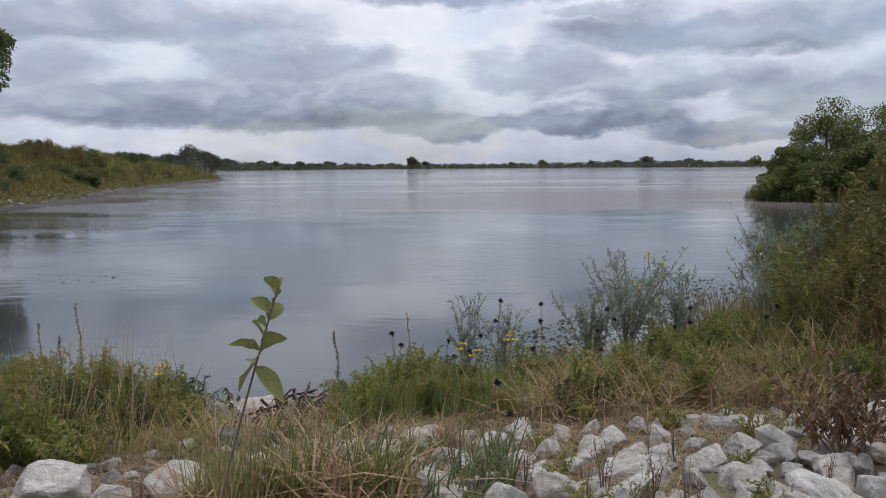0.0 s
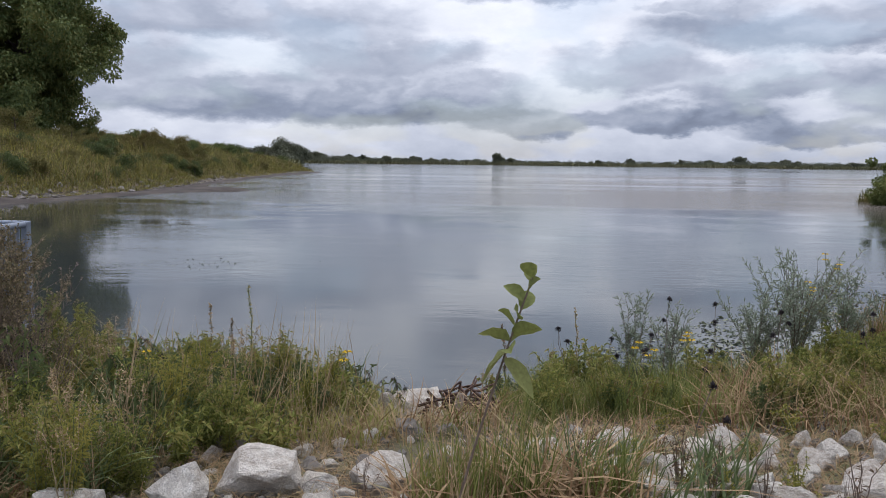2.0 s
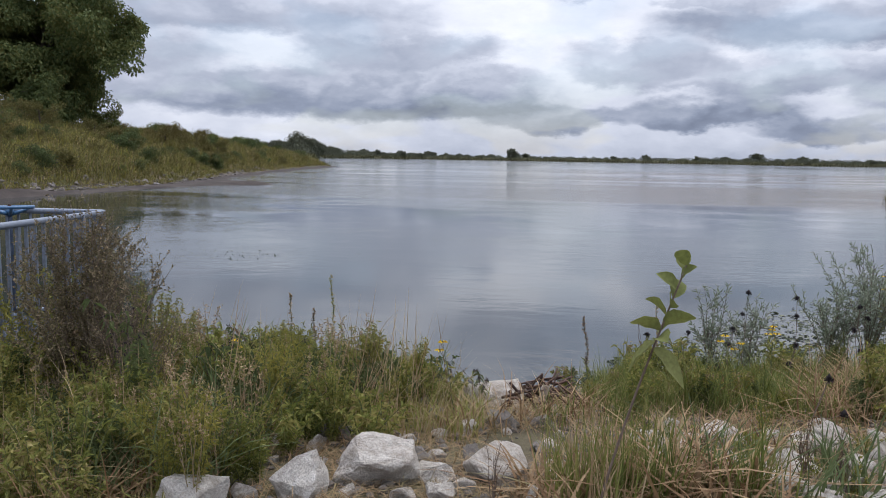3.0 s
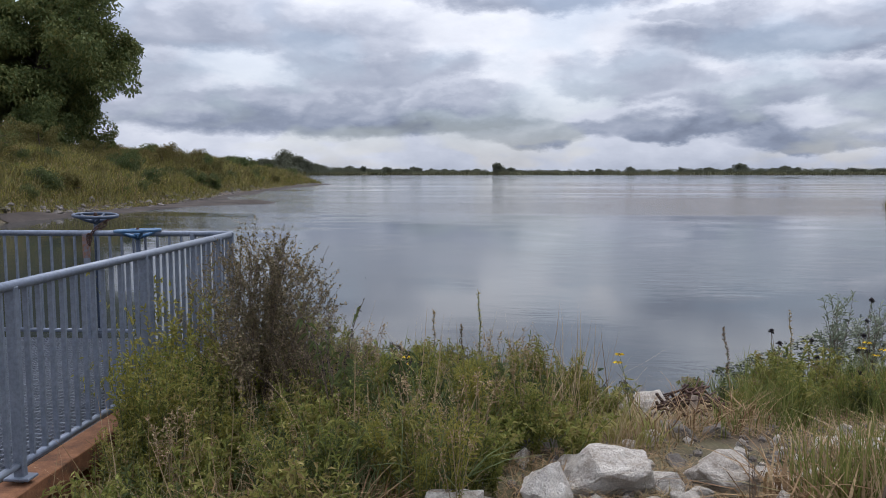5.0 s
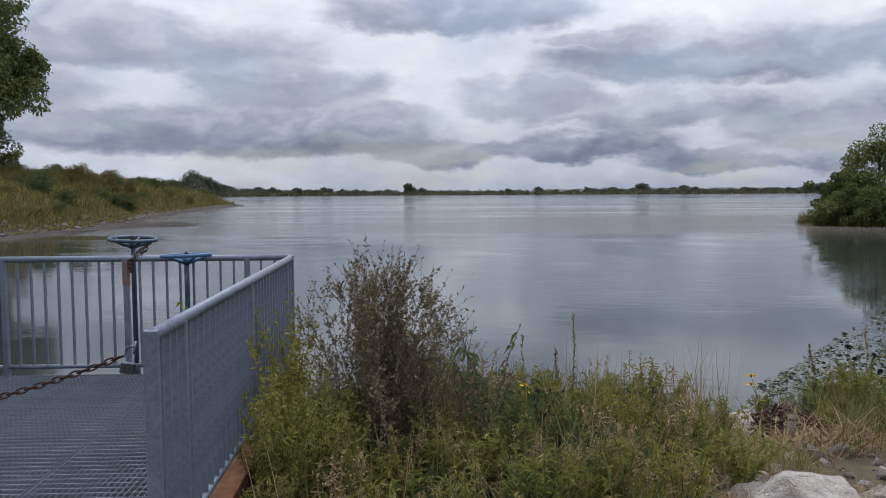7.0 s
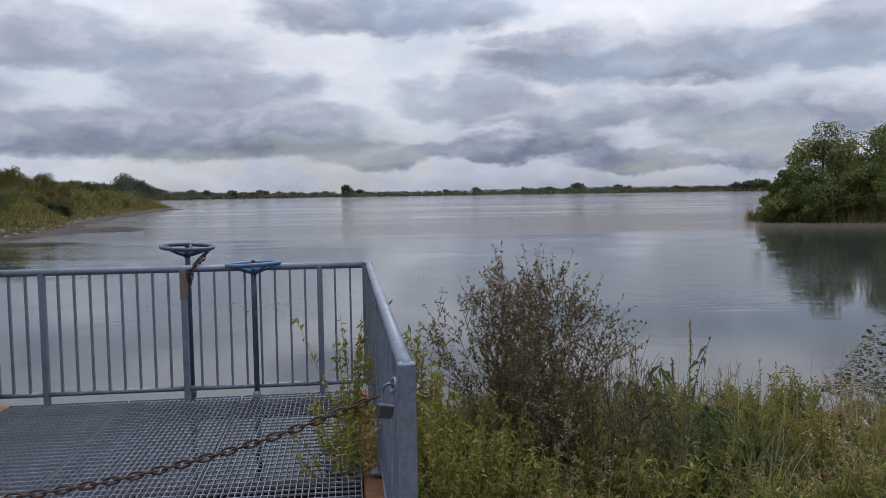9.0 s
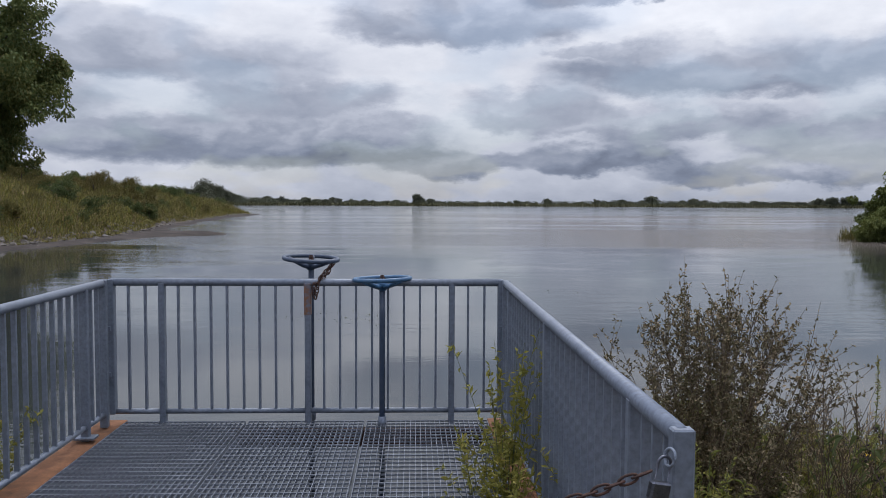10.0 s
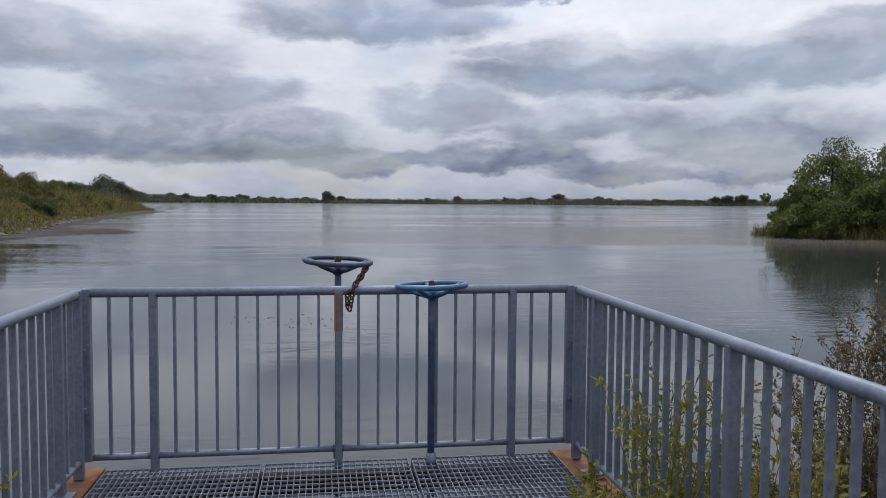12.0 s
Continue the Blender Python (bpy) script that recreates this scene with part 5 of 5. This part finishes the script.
def drooping_weed(x, y, h, w, seed, n=6, leaf=0.15):
    """A tall weed whose large dark leaves hang from arching stems."""
    rng = np.random.default_rng(seed)
    ob = thing("drooping_weed", "dark green weed with large hanging leaves above the greenery", "weed", "drooping weeds", at=pose(x, y, gz(x, y) - 0.03))
    p = bent(rng, n, (0, 0, 0), h, w, 8, 1.2)
    p[:, :, 2] -= 0.12 * (np.linspace(0, 1, 8) ** 5)[None]
    for q in p:
        part("stem", tube(Geo(), q, np.linspace(0.005, 0.0018, 8), 5), "stem_brown", ob)
    at, d, u = along(rng, p, 9, 0.5, 1.0)
    way = unit(rng, len(at), 0.0) * np.array((1, 1, 0.3)) + np.array((0, 0, -0.35))
    part("foliage", leaves(Geo(), rng, at, way, leaf * rng.uniform(0.6, 1.1, len(at)), leaf * 0.26, 0.2, 0.5), "weed_dark", ob, kind="stuff")
    at, d, u = along(rng, p, 30, 0.55, 1.0)
    part("seed", leaves(Geo(), rng, at, unit(rng, len(at), 0.2), 0.02, 0.010), "seed_dark", ob, kind="stuff")


drooping_weed(2.99, -2.62, 1.32, 0.36, 83, 9, 0.10)
drooping_weed(3.35, -2.1, 0.95, 0.34, 84, 5, 0.10)
drooping_weed(3.5, -1.5, 0.85, 0.40, 85, 4, 0.07)
drooping_weed(4.9, -0.75, 0.50, 0.25, 86, 5, 0.06)
drooping_weed(5.15, -0.85, 0.48, 0.2, 87, 5, 0.06)


def deck_weed(x, y, h, seed):
    rng = np.random.default_rng(seed)
    ob = thing("deck_weed", "spindly yellow-green weed growing up by the deck rail", "weed", "deck weeds", at=pose(x, y, -0.2))
    p = bent(rng, 13, (0, 0, -0.45), h + 0.65, 0.36, 6, 1.4)
    part("stem", stems(Geo(), p, 0.004, 0.0012), "stem_green", ob, kind="stuff")
    at, d, u = along(rng, p, 64, 0.30, 1.0)
    part("foliage", leaves(Geo(), rng, at, unit(rng, len(at), 0.3), 0.05 * rng.uniform(0.6, 1.3, len(at)), 0.018), "weed_yellow", ob, kind="stuff")


for k, (x, y, h) in enumerate(((1.30, -1.70, 1.0), (1.18, -1.52, 0.35), (1.26, -1.95, 0.45), (1.38, -0.78, 0.25), (1.66, -1.2, 0.85), (1.70, -1.75, 0.9),
                               (1.72, -2.2, 0.75), (1.74, -2.9, 0.6), (-1.74, -1.15, 0.60), (-1.78, -1.5, 0.65), (-1.75, -2.0, 0.45))):
    deck_weed(x, y, h, 91 + k)


def drift_pile():
    rng = np.random.default_rng(101)
    for i in range(80):
        x, y = 5.66 + rng.normal(0, 0.22), -0.72 + rng.normal(0, 0.15)
        L, r = rng.uniform(0.10, 0.42), rng.uniform(0.004, 0.015)
        az = rng.normal(0.1, 1.3)
        z = gz(x, y) + rng.uniform(0.02, 0.20) * math.exp(-((x - 5.66) / 0.30) ** 2) + 0.01
        s = np.linspace(-0.5, 0.5, 5)
        pts = np.stack([s * L * math.cos(az), s * L * math.sin(az) * 0.5, rng.normal(0, 0.012, 5) - s * s * 0.05 + s * rng.normal(0, 0.12)], 1)
        ob = tagged(part("driftwood_stick", tube(Geo(), pts, r * np.array((1, 1.05, 0.95, 0.85, 0.6)), 6), "driftwood", smooth=True, at=pose(x, y, z)),
                    "dark wet driftwood stick in a heap at the waterline", "driftwood", "driftwood heap")
    g = Geo()
    tube(g, [(0, 0, -0.06), (0.005, 0.01, 0.08), (-0.01, 0, 0.2)], (0.034, 0.036, 0.028), 8)
    tagged(part("wooden_stake", g, "stake_wood", smooth=True, at=pose(5.62, -0.98, gz(5.62, -0.98), -14, 18, 0)), "short weathered grey-brown wooden stake by the driftwood", "stake")


drift_pile()


def dead_bush(x, y):
    rng = np.random.default_rng(111)
    ob = thing("dead_weed", "dark red-brown dead weed with withered leaves over the rocks", "weed", at=pose(x, y, gz(x, y) - 0.03))
    p = bent(rng, 16, (0, 0, 0), 0.66, 0.55, 7, 0.2)
    part("stem", stems(Geo(), p, 0.005, 0.002), "stem_brown", ob, kind="stuff")
    at, d, u = along(rng, p, 30, 0.35, 1.0)
    part("foliage", leaves(Geo(), rng, at, unit(rng, len(at), -0.2), 0.075 * rng.uniform(0.5, 1.2, len(at)), 0.032, droop=0.5), "dead_leaf", ob, kind="stuff")


for x, y in ((9.3, -2.95), (9.75, -3.35), (10.2, -3.1)):
    dead_bush(x, y)


def herbs():
    rng = np.random.default_rng(121)
    small = [leafy_weed(rng, "low_herb", "small yellow-green herb between the rocks", "weed_yellow", h, 0.13, 9, 26, 0.03, 0.011, group="low herbs") for h in (0.2, 0.28)]
    spread(small, field(rng, 30, 6.0, 10.5, -3.9, -1.7), rng, (0.7, 1.2))
    red = [leafy_weed(rng, "reddish_weed", "thin reddish weed stalks in front of the rocks", "dead_leaf", h, 0.12, 7, 10, 0.035, 0.007, "stem_brown", group="reddish weeds") for h in (0.5, 0.38)]
    spread(red, field(rng, 16, 6.3, 8.6, -3.8, -2.8) + [(5.9, -3.4), (5.3, -3.6), (9.0, -3.4)], rng, (0.7, 1.2))


herbs()


def water_weed():
    """Floating pondweed leaves off the reedy corner."""
    rng = np.random.default_rng(131)
    n = 42000
    x, y = 6.5 + 14 * rng.uniform(0, 1, n) ** 1.3, 0.8 + 17 * rng.uniform(0, 1, n) ** 1.3
    f = np.sin(x * 0.9 + y * 0.5) + np.sin(y * 1.1 - x * 0.3) + rng.normal(0, 0.5, n)
    ok = (shore_distance(x, y) < -0.1) & (f > -0.45 + 0.05 * np.abs(y - 6)) & (y < 1.0 + 1.15 * (x - 6))
    # loose scraps drifting further out, off the deck
    m = 900
    drift = np.stack([rng.normal(0, 1, m), rng.normal(0, 1, m)], 1)
    far = rng.uniform(0, 1, m) < 0.35
    dx = np.where(far, 3.9 + 0.8 * drift[:, 0], -0.6 + 0.9 * drift[:, 0])
    dy = np.where(far, 14.2 + 0.3 * drift[:, 1], 9.8 + 0.5 * drift[:, 1])
    keep = rng.uniform(0, 1, m) < np.where(far, 0.08, 0.24)
    x, y = np.concatenate([x[ok], dx[keep]]), np.concatenate([y[ok], dy[keep]])
    k = len(x)
    small = np.where(np.arange(k) < int(ok.sum()), 1.0, 0.55)
    at = np.stack([x, y, np.full(k, WATER_Z + 0.006)], 1)
    way = np.stack([*(rng.normal(0, 1, (2, k))), rng.uniform(0, 0.12, k)], 1)
    g = leaves(Geo(), rng, at, way, rng.uniform(0.03, 0.11, k) * small, rng.uniform(0.012, 0.035, k) * small, 0.12)
    tagged(part("pondweed", g, "pad_leaf"), "scattered dark pondweed leaves floating on the lake", "pondweed", kind="stuff")


water_weed()


# ---------------------------------------------------------------- trees and far banks
def far_woods(rng, leaf, name, label, spots, n):
    """Distant woodland that nobody could count, as many leaf clumps."""
    spots = np.array(spots)
    i = rng.integers(len(spots), size=n)
    d = unit(rng, n)
    r = spots[i, 2]
    at = np.stack([spots[i, 0], spots[i, 1], ground_height(spots[i, 0], spots[i, 1]) + r * 0.85], 1) + d * (r * rng.uniform(0.5, 1.0, n) ** 0.5)[:, None] * np.array((1.25, 1.25, 1.0))
    g = leaves(Geo(), rng, at, d * 0.4 + unit(rng, n), 0.66, 0.42)
    tagged(part(name, g, leaf), label, "woods", kind="stuff")


def tree(name, label, category, group, x, y, height, crown, seed, leaf="tree_leaf", n_limb=16, n_leaf=9000, leaf_size=0.28, low=0.25, trunk=0.28, clumps=60, flat=0.8, z=None, puff=(0.13, 0.30)):
    """A tapered trunk with limbs, and a crown of many leaves gathered in uneven clumps."""
    rng = np.random.default_rng(seed)
    ob = thing(name, label, category, group, at=pose(x, y, (gz(x, y) if z is None else z) - 0.1, 0, 0, 0))
    s = np.linspace(0, 1, 7)
    bend = rng.normal(0, 0.03, 2) * height
    tr = np.stack([bend[0] * s * s, bend[1] * s * s, s * height * 0.8], 1)
    part("trunk", tube(Geo(), tr, trunk * (1 - 0.85 * s) + 0.02, 8), "bark", ob, smooth=True)
    g, tips = Geo(), []
    for i in range(n_limb):
        u = low + (0.95 - low) * (i + rng.uniform(0, 1)) / n_limb
        a = np.array([np.interp(u * 0.8 / 0.8, s, tr[:, k]) for k in range(3)])
        az = i * 2.4 + rng.normal(0, 0.4)
        reach = crown * ((0.66 if puff[0] > 0.1 else 0.35) + (0.34 if puff[0] > 0.1 else 0.65) * min(1, u / 0.5)) * (1 - 0.6 * max(0, (u - 0.6) / 0.4)) * rng.uniform(0.65, 1.0)
        e = a + np.array([math.cos(az) * reach, math.sin(az) * reach, reach * rng.uniform(0.05, 0.55)])
        m = (a + e) / 2 + np.array([0, 0, reach * 0.12])
        tube(g, [a, m, e], (trunk * 0.35 * (1 - u * 0.6), trunk * 0.2 * (1 - u * 0.6), 0.02), 5, caps=False)
        tips += [a * 0.45 + e * 0.55, e, m]
    part("branchwork", g, "bark", ob, smooth=True, kind="stuff")
    tips.append(tr[-1] + np.array([0, 0, height * 0.12]))
    tips = np.array(tips)
    c = tips[rng.integers(len(tips), size=clumps)] + rng.normal(0, crown * (0.16 if puff[0] > 0.1 else 0.11), (clumps, 3)) * np.array((1, 1, 0.8))
    c[:, 2] = np.clip(c[:, 2], height * low * 0.55, height * 0.97)
    rad = crown * rng.uniform(*puff, clumps)
    i = rng.integers(clumps, size=n_leaf)
    d = unit(rng, n_leaf)
    at = c[i] + d * (rad[i] * rng.uniform(0.35, 1.0, n_leaf) ** 0.6)[:, None] * np.array((1, 1, flat))
    way = d * 0.5 + unit(rng, n_leaf, -0.35)
    part("crown", leaves(Geo(), rng, at, way, leaf_size * rng.uniform(0.6, 1.2, n_leaf), leaf_size * 0.55, droop=0.2), leaf, ob, kind="stuff")
    return ob


tree("cottonwood", "large dark green cottonwood on the opposite bank", "tree", "bank trees", -39.2, 66, 16.3, 10.8, 205, n_limb=40, n_leaf=125000, leaf_size=0.36, low=0.12, trunk=0.6, clumps=620, puff=(0.055, 0.15))
tree("cottonwood", "dark green cottonwood behind the larger one", "tree", "bank trees", -53, 70, 19, 8.5, 202, n_limb=22, n_leaf=26000, leaf_size=0.40, low=0.10, trunk=0.5, clumps=130)
tree("bank_shrub", "rounded dark shrub under the cottonwood", "shrub", "bank shrubs", -36, 60, 4.2, 3.6, 203, n_leaf=7000, leaf_size=0.3, low=0.02, trunk=0.12, clumps=60)


def bank_cover():
    """Weeds, grass and goldenrod on the opposite bank."""
    rng = np.random.default_rng(211)
    n = 70000
    u = rng.uniform(0, 1, n) ** 1.6
    y = 16 + 135 * u
    edge = np.interp(y, [16, 24, 36, 46, 56, 68, 80, 104, 126, 142], [-18, -19.5, -19.3, -19, -20.5, -23.5, -25, -28, -30.5, -31.5])
    x = edge + 0.7 - np.abs(rng.normal(0, 1, n)) * 13 * (0.6 + u)
    z = ground_height(x, y)
    size = (0.65 + 0.6 * u) * rng.uniform(0.6, 1.25, n) * np.clip((edge + 0.7 - x) / 2.5, 0.35, 1.0)
    patchy = 1 + 0.35 * ripple(x * 0.6, y * 0.35)
    b = np.stack([x, y, z - 0.05], 1)
    h = size * patchy
    pick = rng.uniform(0, 1, n)
    for name, label, mat, lo, hi, wd in (("bank_weeds", "dense green and yellow weeds on the opposite bank", "bank_leaf", 0.0, 0.72, 0.05),
                                         ("bank_dry_grass", "tan dry grass on the opposite bank", "grass_dry", 0.72, 0.80, 0.03),
                                         ("bank_goldenrod", "yellow-green goldenrod on the opposite bank", "weed_yellow", 0.80, 1.0, 0.045)):
        k = (pick >= lo) & (pick < hi)
        m = int(k.sum())
        g = Geo()
        blades(g, rng, b[k], h[k] * 1.15, np.full(m, wd) * (1 + u[k]), rng.uniform(0.1, 0.8, m))
        rep = np.repeat(np.arange(m), 5)
        at = b[k][rep] + np.stack([rng.normal(0, 0.13, len(rep)), rng.normal(0, 0.13, len(rep)), h[k][rep] * rng.uniform(0.2, 1.0, len(rep))], 1)
        leaves(g, rng, at, unit(rng, len(rep), 0.3), 0.10 * (0.8 + u[k][rep]), 0.034 * (0.8 + u[k][rep]))
        tagged(part(name, g, mat), label, "weeds", kind="stuff")


bank_cover()


def bank_shrubs():
    rng = np.random.default_rng(221)
    protos = [tree("bank_shrub", "rounded green shrub on the opposite bank", "shrub", "bank shrubs", 0, 0, 2.6, 1.9, 222 + i, leaf=m, n_limb=10, n_leaf=4200, leaf_size=0.13, low=0.03, trunk=0.06, clumps=40, z=0)
              for i, m in enumerate(("bush_leaf", "tree_leaf", "bank_leaf"))]
    spots = []
    for _ in range(95):
        y = rng.uniform(50, 140)
        edge = np.interp(y, [46, 56, 68, 80, 104, 126, 142], [-19, -20.5, -23.5, -25, -28, -30.5, -31.5])
        spots.append((edge - 2 - abs(rng.normal(0, 1)) * 12, y))
    spots += [(-27.5, 40), (-29, 43), (-27, 46), (-31, 52), (-30, 58), (-33, 64), (-29, 70)]
    spread(protos, [p for p in spots if p[1] < 92], rng, (0.5, 1.15), 4, 0.1)
    protos = [tree("bank_shrub", "dark green shrub towards the tip of the opposite bank", "shrub", "bank shrubs", 0, 0, 1.7, 1.5, 262 + i, leaf=m, n_limb=10, n_leaf=3000, leaf_size=0.15, low=0.03, trunk=0.05, clumps=40, z=0)
              for i, m in enumerate(("tree_leaf", "bank_leaf"))]
    spread(protos, [p for p in spots if p[1] >= 92], rng, (0.5, 1.1), 4, 0.1)
    low = [tree("bank_shrub", "low dark bush among the weeds of the opposite bank", "shrub", "low bank bushes", 0, 0, 1.3, 1.0, 242 + i, leaf=m, n_limb=8, n_leaf=1300, leaf_size=0.14, low=0.03, trunk=0.03, clumps=24, z=0)
           for i, m in enumerate(("bush_leaf", "weed_yellow", "bank_leaf", "weed_dark"))]
    spread(low, [(np.interp(y, [20, 40, 56, 80, 104, 140], [-19.4, -19.6, -21, -25.2, -28.5, -31]) - 0.4 - abs(rng.normal(0, 1)) * 7, y) for y in 22 + 115 * rng.uniform(0, 1, 170) ** 1.3], rng, (0.5, 1.25), 6, 0.08)


bank_shrubs()


def azimuth(px_deg, dist):
    """A place at a bearing in degrees clockwise from +y, seen from the deck entrance."""
    return 0.5 + math.sin(radians(px_deg)) * dist, -5.7 + math.cos(radians(px_deg)) * dist


def far_trees():
    rng = np.random.default_rng(231)
    for a, d, h, c, seed in ((-14.4, 300, 10.0, 5.2, 271), (-15.3, 305, 6.5, 4.2, 272), (-13.7, 310, 6.0, 4.0, 273)):
        tree("far_tree", "rounded dark tree standing over the woods behind the point", "tree", "far shore trees", *azimuth(a, d), h, c, seed, leaf="far_leaf", n_limb=24, n_leaf=14000, leaf_size=0.5, low=0.02, trunk=0.3, clumps=110, flat=1.0, puff=(0.2, 0.36))
    protos = [tree("far_tree", "round dark green tree on the far shore", "tree", "far shore trees", 0, 0, 9, 4.4, 232 + i, leaf="far_leaf", n_limb=14, n_leaf=4800, leaf_size=0.7, low=lo, trunk=0.22, clumps=60, flat=1.0, z=0, puff=(0.18, 0.36))
              for i, lo in enumerate((0.03, 0.08, 0.14, 0.03))]
    spots = []
    # single trees that stand out: bearing, distance, size
    own = [(0.2, 690, 1.15), (0.55, 700, 0.75), (-7.6, 660, 0.65), (-6.3, 680, 0.5), (-2.9, 690, 0.5), (1.2, 700, 0.5), (10.8, 720, 0.65), (14.7, 720, 0.55), (19.4, 700, 0.85), (20.3, 690, 0.65),
           (27.2, 640, 0.8), (28.0, 640, 0.9), (28.9, 640, 0.95), (-16.2, 330, 0.7), (-15.7, 330, 0.65)]
    def ashore(a, back):
        """The place that lies some metres behind the waterline, at a bearing."""
        return azimuth(a, float(np.interp(a, bearings, reach)) + back)
    bearings, dist = np.linspace(-16, 38, 109), np.arange(250, 900, 8.0)
    A, D = np.meshgrid(np.radians(bearings), dist, indexing="ij")
    dry = shore_distance((0.5 + np.sin(A) * D).ravel(), (-5.7 + np.cos(A) * D).ravel()).reshape(A.shape) > 2
    reach = np.where(dry.any(1), dist[dry.argmax(1)], 800.0)
    spots += [(*(ashore(a, d - 680 if d > 680 else 4) if d > 500 else azimuth(a, d)), s) for a, d, s in own]
    for _ in range(130):     # wooded land behind the point
        a = rng.uniform(-21, -6.5)
        spots.append((*azimuth(a, rng.uniform(330, 600)), rng.uniform(0.5, 0.85)))
    for a in rng.uniform(-14.5, -6.5, 60):     # taller trees where the far shore meets the point
        spots.append((*ashore(a, rng.uniform(5, 60)), float(np.interp(a, [-14, -10, -7], [0.95, 0.7, 0.45])) * rng.uniform(0.6, 1.1)))
    belt = [(*ashore(a, rng.uniform(2, 26)), rng.uniform(0.9, 2.2)) for a in rng.uniform(-14, 36, 800)]
    belt += [(*ashore(a, rng.uniform(4, 40)), rng.uniform(1.5, 2.9)) for a in rng.uniform(12, 36, 260)]
    belt += [(*azimuth(a, rng.uniform(360, 620)), rng.uniform(1.5, 3.6)) for a in rng.uniform(-26, -11, 260)]
    belt += [(*ashore(a, rng.uniform(4, 40)), float(np.interp(a, [-14, -10, -6], [4.2, 2.9, 1.6])) * rng.uniform(0.7, 1.0)) for a in rng.uniform(-14.3, -6, 170)]
    belt = np.array(belt)
    belt = belt[shore_distance(belt[:, 0], belt[:, 1]) > 1]
    far_woods(rng, "far_leaf", "far_woods", "dark olive woods along the far shore", belt, 215000)
    for _ in range(110):     # thin line along the far shore
        a = rng.uniform(-7, 36)
        spots.append((*ashore(a, rng.uniform(5, 60)), rng.uniform(0.3, 0.52) + 0.5 * rng.uniform() ** 5))
    for _ in range(120):     # dark woods at the lake's end
        a = rng.uniform(14, 36)
        spots.append((*ashore(a, rng.uniform(5, 80)), rng.uniform(0.35, 0.6)))
    first = set()
    on_land = shore_distance(np.array([s[0] for s in spots]), np.array([s[1] for s in spots])) > 1
    for (x, y, s), ok in zip(spots, on_land):
        if not ok:
            continue
        p = protos[int(rng.integers(len(protos)))]
        m = pose(x, y, gz(x, y) - 0.2, 0, 0, rng.uniform(0, 360)) @ Matrix.Diagonal((s * rng.uniform(0.9, 1.3), s * rng.uniform(0.9, 1.3), s, 1))
        if p.name in first:
            copy_thing(p, m)
        else:
            first.add(p.name)
            p.matrix_basis = m
    # reeds and low brush along the far waterline
    line = np.array([(90, 130), (220, 330), (330, 500), (600, 600), (330, 680), (0, 700), (-170, 640), (-112, 420), (-66, 250), (-40, 165)], float)
    step = np.linalg.norm(np.diff(line, axis=0), axis=1)
    u = rng.uniform(0, step.sum(), 26000)
    cum = np.concatenate([[0], np.cumsum(step)])
    x, y = np.interp(u, cum, line[:, 0]) + rng.normal(0, 9, len(u)), np.interp(u, cum, line[:, 1]) + rng.normal(0, 9, len(u))
    k = shore_distance(x, y) > 0.2
    x, y = x[k], y[k]
    b = np.stack([x, y, ground_height(x, y) - 0.1], 1)
    g = Geo()
    blades(g, rng, b, rng.uniform(1.4, 3.4, len(b)), rng.uniform(0.6, 1.6, len(b)), rng.uniform(0.3, 1.2, len(b)))
    rep = np.repeat(np.arange(len(b)), 3)
    leaves(g, rng, b[rep] + np.stack([rng.normal(0, 0.8, len(rep)), rng.normal(0, 0.8, len(rep)), rng.uniform(0.3, 2.0, len(rep))], 1), unit(rng, len(rep), 0.3), 1.1, 0.5)
    tagged(part("far_reeds", g, "far_reed"), "low olive reeds and brush along the far shore", "reeds", kind="stuff")


far_trees()


def right_point():
    """The bushy point across the bay."""
    for i, (x, y, h, c) in enumerate(((34.0, 45, 6.0, 3.2), (38, 44, 6.4, 3.6), (31.2, 44, 3.2, 2.2), (41, 45, 6.4, 3.8), (46, 44, 6.0, 3.6), (34.5, 41, 3.2, 2.4), (39, 41, 3.4, 2.6), (52, 44, 6.6, 4), (30.3, 42.5, 2.4, 1.8), (31.5, 41.5, 2.2, 1.8))):
        tree("point_bush", "green leafy bush on the point across the bay", "bush", "point bushes", x, y, h, c, 300 + i, leaf="bush_leaf", n_limb=14, n_leaf=15000, leaf_size=0.19, low=0.03, trunk=0.14, clumps=95)
    rng = np.random.default_rng(331)
    n = 26000
    x, y = rng.uniform(29.0, 64, n), rng.uniform(34.5, 48, n)
    k = shore_distance(x, y) > -0.35
    b = np.stack([x[k], y[k], ground_height(x[k], y[k]) - 0.05], 1)
    g = blades(Geo(), rng, b, rng.uniform(0.35, 1.15, len(b)), np.full(len(b), 0.06), rng.uniform(0.1, 0.7, len(b)))
    tagged(part("point_grass", g, "bank_leaf"), "rank green grass on the point across the bay", "grass", kind="stuff")


right_point()
